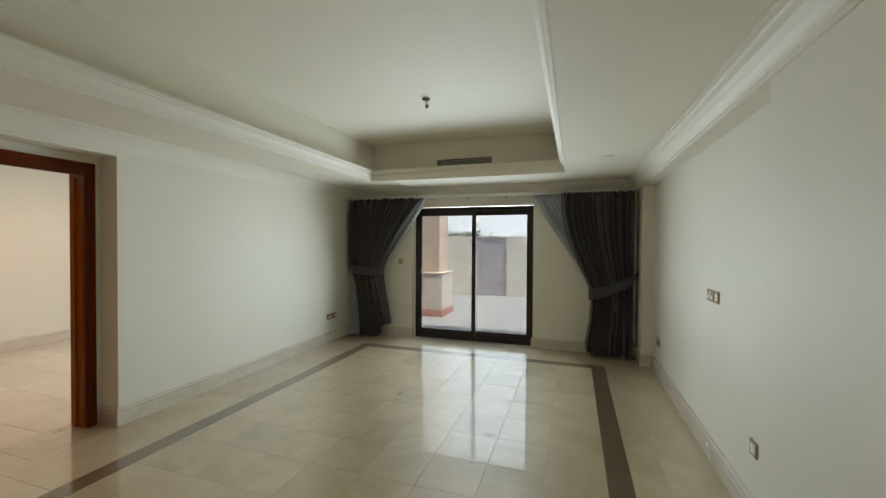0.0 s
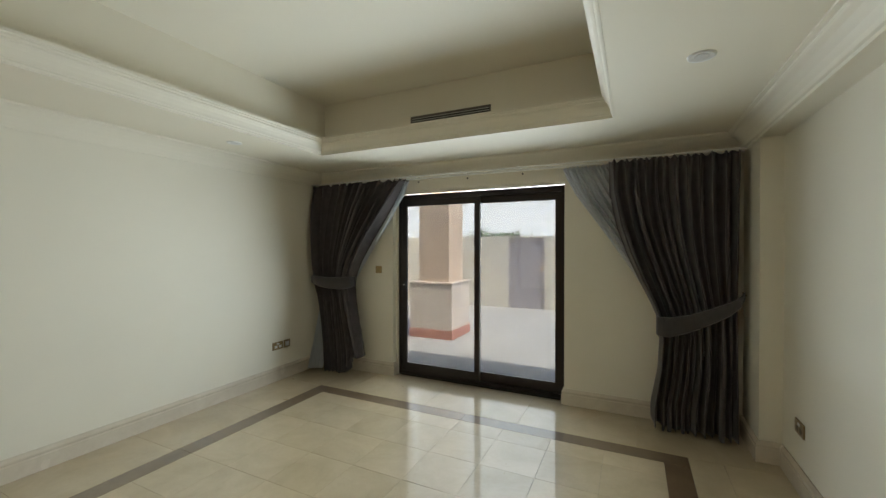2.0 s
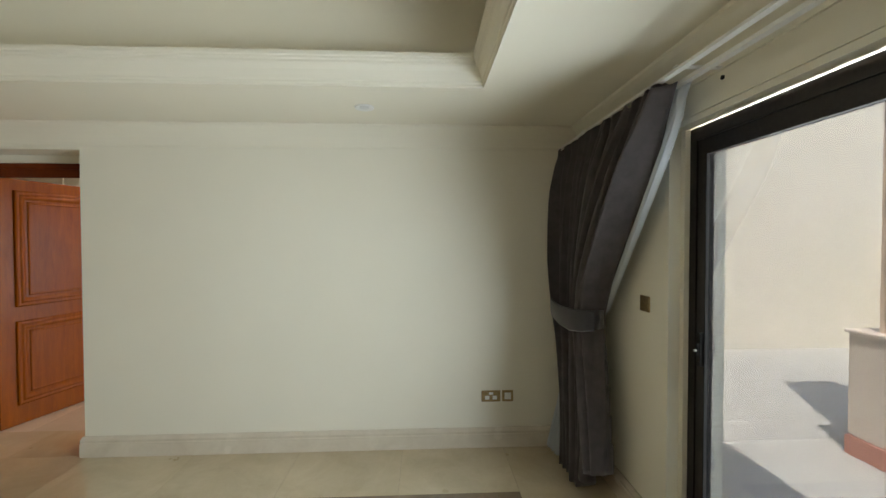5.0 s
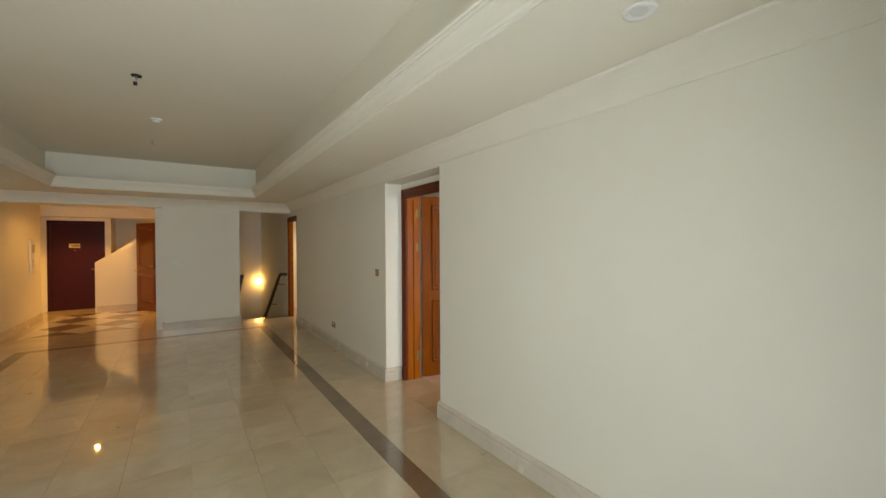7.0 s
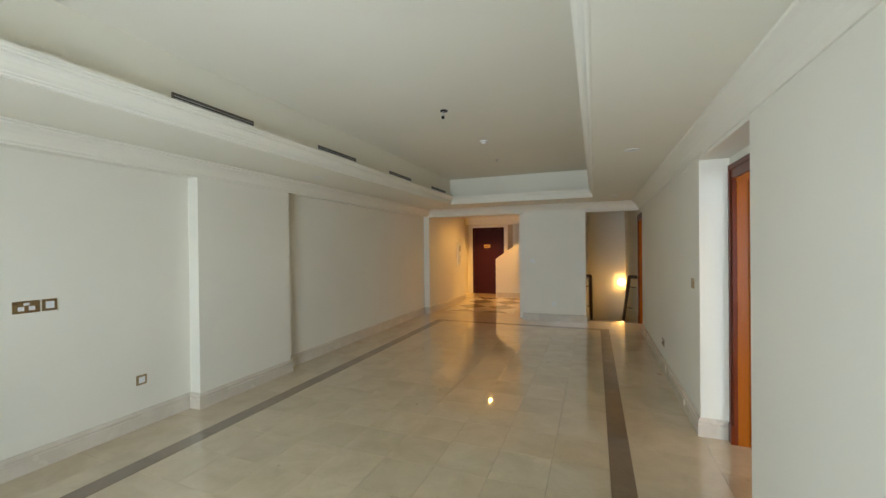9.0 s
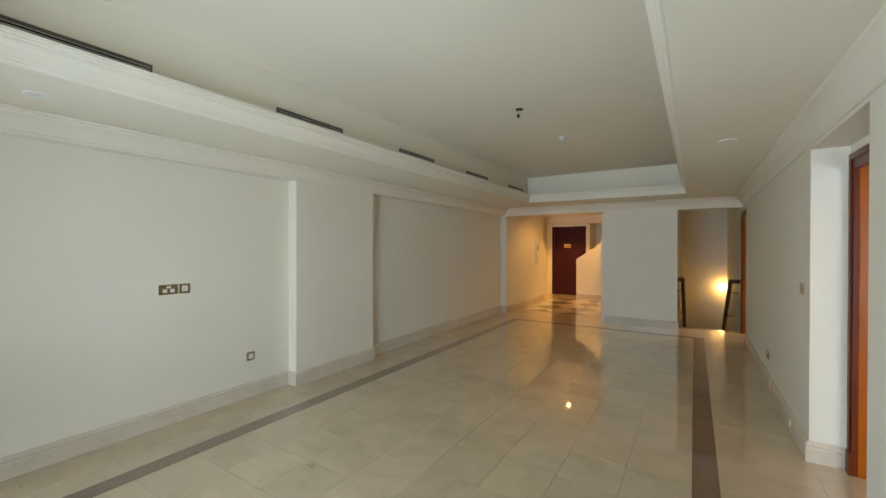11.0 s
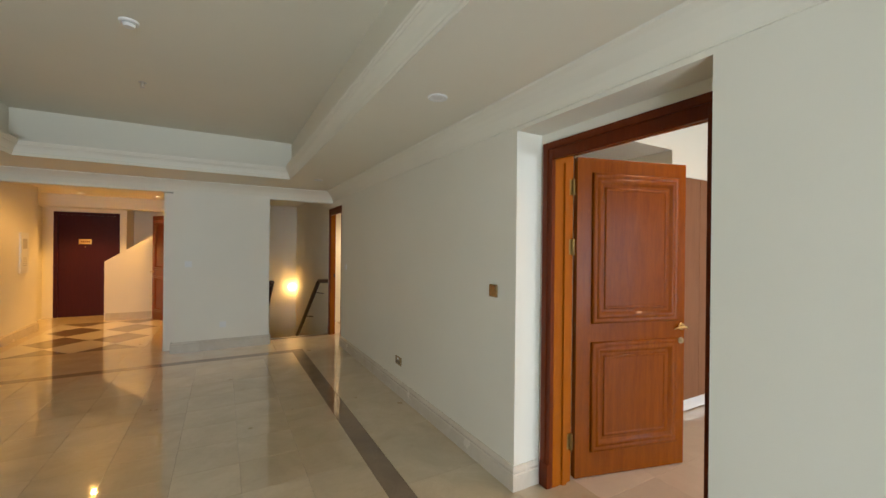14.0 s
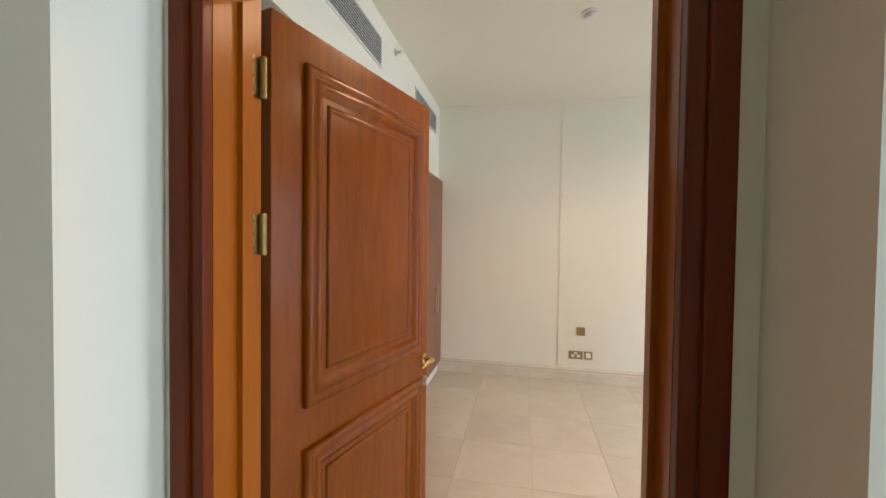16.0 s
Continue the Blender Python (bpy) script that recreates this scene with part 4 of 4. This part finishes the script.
# ---- floors, piece by piece ----
floor = solid("floor", boxes((-0.42, EAST, SOUTH - 0.2, 0.085, -0.3, -0.010)), GROUT, "polished cream marble tiled floor with a brown marble border", "floor", **structure)


def slab_mesh(w, d, mat, key, cache={}):
    k = (round(w, 4), round(d, 4), key)
    if k not in cache:
        g, c, h = 0.0007, 0.0009, 0.012
        x, y = w / 2 - g, d / 2 - g
        vs = [(sx * x, sy * y, -h) for sx, sy in ((-1, -1), (1, -1), (1, 1), (-1, 1))]
        vs += [(sx * x, sy * y, -c) for sx, sy in ((-1, -1), (1, -1), (1, 1), (-1, 1))]
        vs += [(sx * (x - c), sy * (y - c), 0) for sx, sy in ((-1, -1), (1, -1), (1, 1), (-1, 1))]
        fs = [(8, 9, 10, 11)]
        for b in (0, 4):
            fs += [(b + i, b + (i + 1) % 4, b + 4 + (i + 1) % 4, b + 4 + i) for i in range(4)]
        me = bpy.data.meshes.new("tile")
        me.from_pydata(vs, [], fs)
        me.materials.append(mat)
        cache[k] = me
    return cache[k]


def tile(x0, x1, y0, y1, mat, parent, name="tile"):
    o = new(name, slab_mesh(x1 - x0, y1 - y0, mat, mat.name))
    o.location = ((x0 + x1) / 2, (y0 + y1) / 2, random.uniform(-0.0004, 0.0))
    o.parent = parent


def tiles(x0, x1, y0, y1, nx, ny, mat, parent, name="tile"):
    for i in range(nx):
        for j in range(ny):
            tile(x0 + (x1 - x0) * i / nx, x0 + (x1 - x0) * (i + 1) / nx, y0 + (y1 - y0) * j / ny, y0 + (y1 - y0) * (j + 1) / ny, mat, parent, name)


BX0, BX1, BX2, BX3 = 0.565, 0.72, 3.86, 4.02
BY0, BY1, BY2, BY3 = -9.12, -8.97, -0.77, -0.62
ROW = 0.3905
tiles(BX1, BX2, BY2 - ROW / 2, BY2, 8, 1, TILE, floor)
tiles(BX1, BX2, BY2 - 20.5 * ROW, BY2 - ROW / 2, 8, 20, TILE, floor)
tiles(BX1, BX2, BY1, BY2 - 20.5 * ROW, 8, 1, TILE, floor)
tiles(BX0, BX1, BY1, BY2, 1, 6, BORDER, floor, "border_strip")
tiles(BX2, BX3, BY1, BY2, 1, 6, BORDER, floor, "border_strip")
tiles(BX0, BX3, BY0, BY1, 4, 1, BORDER, floor, "border_strip")
tiles(BX0, BX3, BY2, BY3, 4, 1, BORDER, floor, "border_strip")
tiles(0.0, BX0, BY0, BY3, 1, 11, TILE, floor)
tiles(BX3, 4.235, BY0, BY3, 1, 11, TILE, floor)
tiles(4.235, EAST, BY0, BY3, 1, 11, TILE, floor)
tiles(0.0, EAST, BY3, 0.0, 5, 1, TILE, floor)
tiles(1.10, 3.06, 0.0, 0.085, 3, 1, TILE, floor)
tiles(0.0, EAST, SOUTH - 0.2, BY0, 5, 1, TILE, floor)
tiles(-0.42, 0.0, -4.885, -3.745, 1, 2, TILE, floor)
tiles(-0.42, 0.0, -9.95, -9.08, 1, 2, TILE, floor)

foyer = solid("floor_foyer", boxes((1.12, 4.85, -14.0, SOUTH - 0.2, -0.3, -0.010), (2.36, 3.48, -14.85, -14.0, -0.3, -0.010)), GROUT, "polished marble foyer floor with a brown and white diamond inlay", "floor", **structure)
PX0, PX1, PY0, PY1 = 2.62, 4.30, -13.0, -10.3
tiles(2.36, PX0, -14.0, SOUTH - 0.2, 1, 8, TILE, foyer)
tiles(PX1, 4.85, -14.0, SOUTH - 0.2, 1, 8, TILE, foyer)
tiles(PX0, PX1, PY1, SOUTH - 0.2, 3, 1, TILE, foyer)
tiles(PX0, PX1, -14.0, PY0, 3, 2, TILE, foyer)
tile(PX0, PX1, PY0, PY1, BORDER, foyer, "inlay_ground")


def clip_poly(poly, x0, x1, y0, y1):
    for axis, lim, sign in ((0, x0, 1), (0, x1, -1), (1, y0, 1), (1, y1, -1)):
        out = []
        for p, q in zip(poly, poly[1:] + poly[:1]):
            a, b = sign * (p[axis] - lim), sign * (q[axis] - lim)
            if a >= 0:
                out.append(p)
            if a * b < 0:
                k = a / (a - b)
                out.append((p[0] + k * (q[0] - p[0]), p[1] + k * (q[1] - p[1])))
        poly = out
    return poly


for i in range(-2, 3):
    for j in range(-3, 4):
        cx, cy = 3.46 + 0.80 * i, -11.62 + 0.90 * j
        poly = clip_poly([(cx - 0.415, cy), (cx, cy - 0.465), (cx + 0.415, cy), (cx, cy + 0.465)], PX0, PX1, PY0, PY1)
        if len(poly) < 3:
            continue
        bm = bmesh.new()
        lo = [bm.verts.new((x, y, -0.004)) for x, y in poly]
        hi = [bm.verts.new((x, y, 0.0012)) for x, y in poly]
        bm.faces.new(hi)
        for k in range(len(poly)):
            bm.faces.new((lo[k], lo[(k + 1) % len(poly)], hi[(k + 1) % len(poly)], hi[k]))
        part("inlay", bm, PALE, foyer)

bed = solid("floor_bedroom", boxes((-4.0, -0.42, -8.0, 0.0, -0.3, -0.010)), GROUT, "polished cream marble bedroom floor", "floor", **structure)
tiles(-4.0, -0.42, -5.05, 0.0, 7, 10, BED_TILE, bed)
tiles(-2.0, -0.42, -8.0, -5.05, 3, 5, BED_TILE, bed)
side = solid("floor_side_room", boxes((-3.05, -0.42, -11.05, -8.0, -0.3, -0.010), (-0.42, -0.12, -11.05, -9.95, -0.3, -0.002)), GROUT, "polished cream marble side room floor", "floor", **structure)
tiles(-3.05, -0.42, -11.05, -8.0, 4, 5, TILE, side)
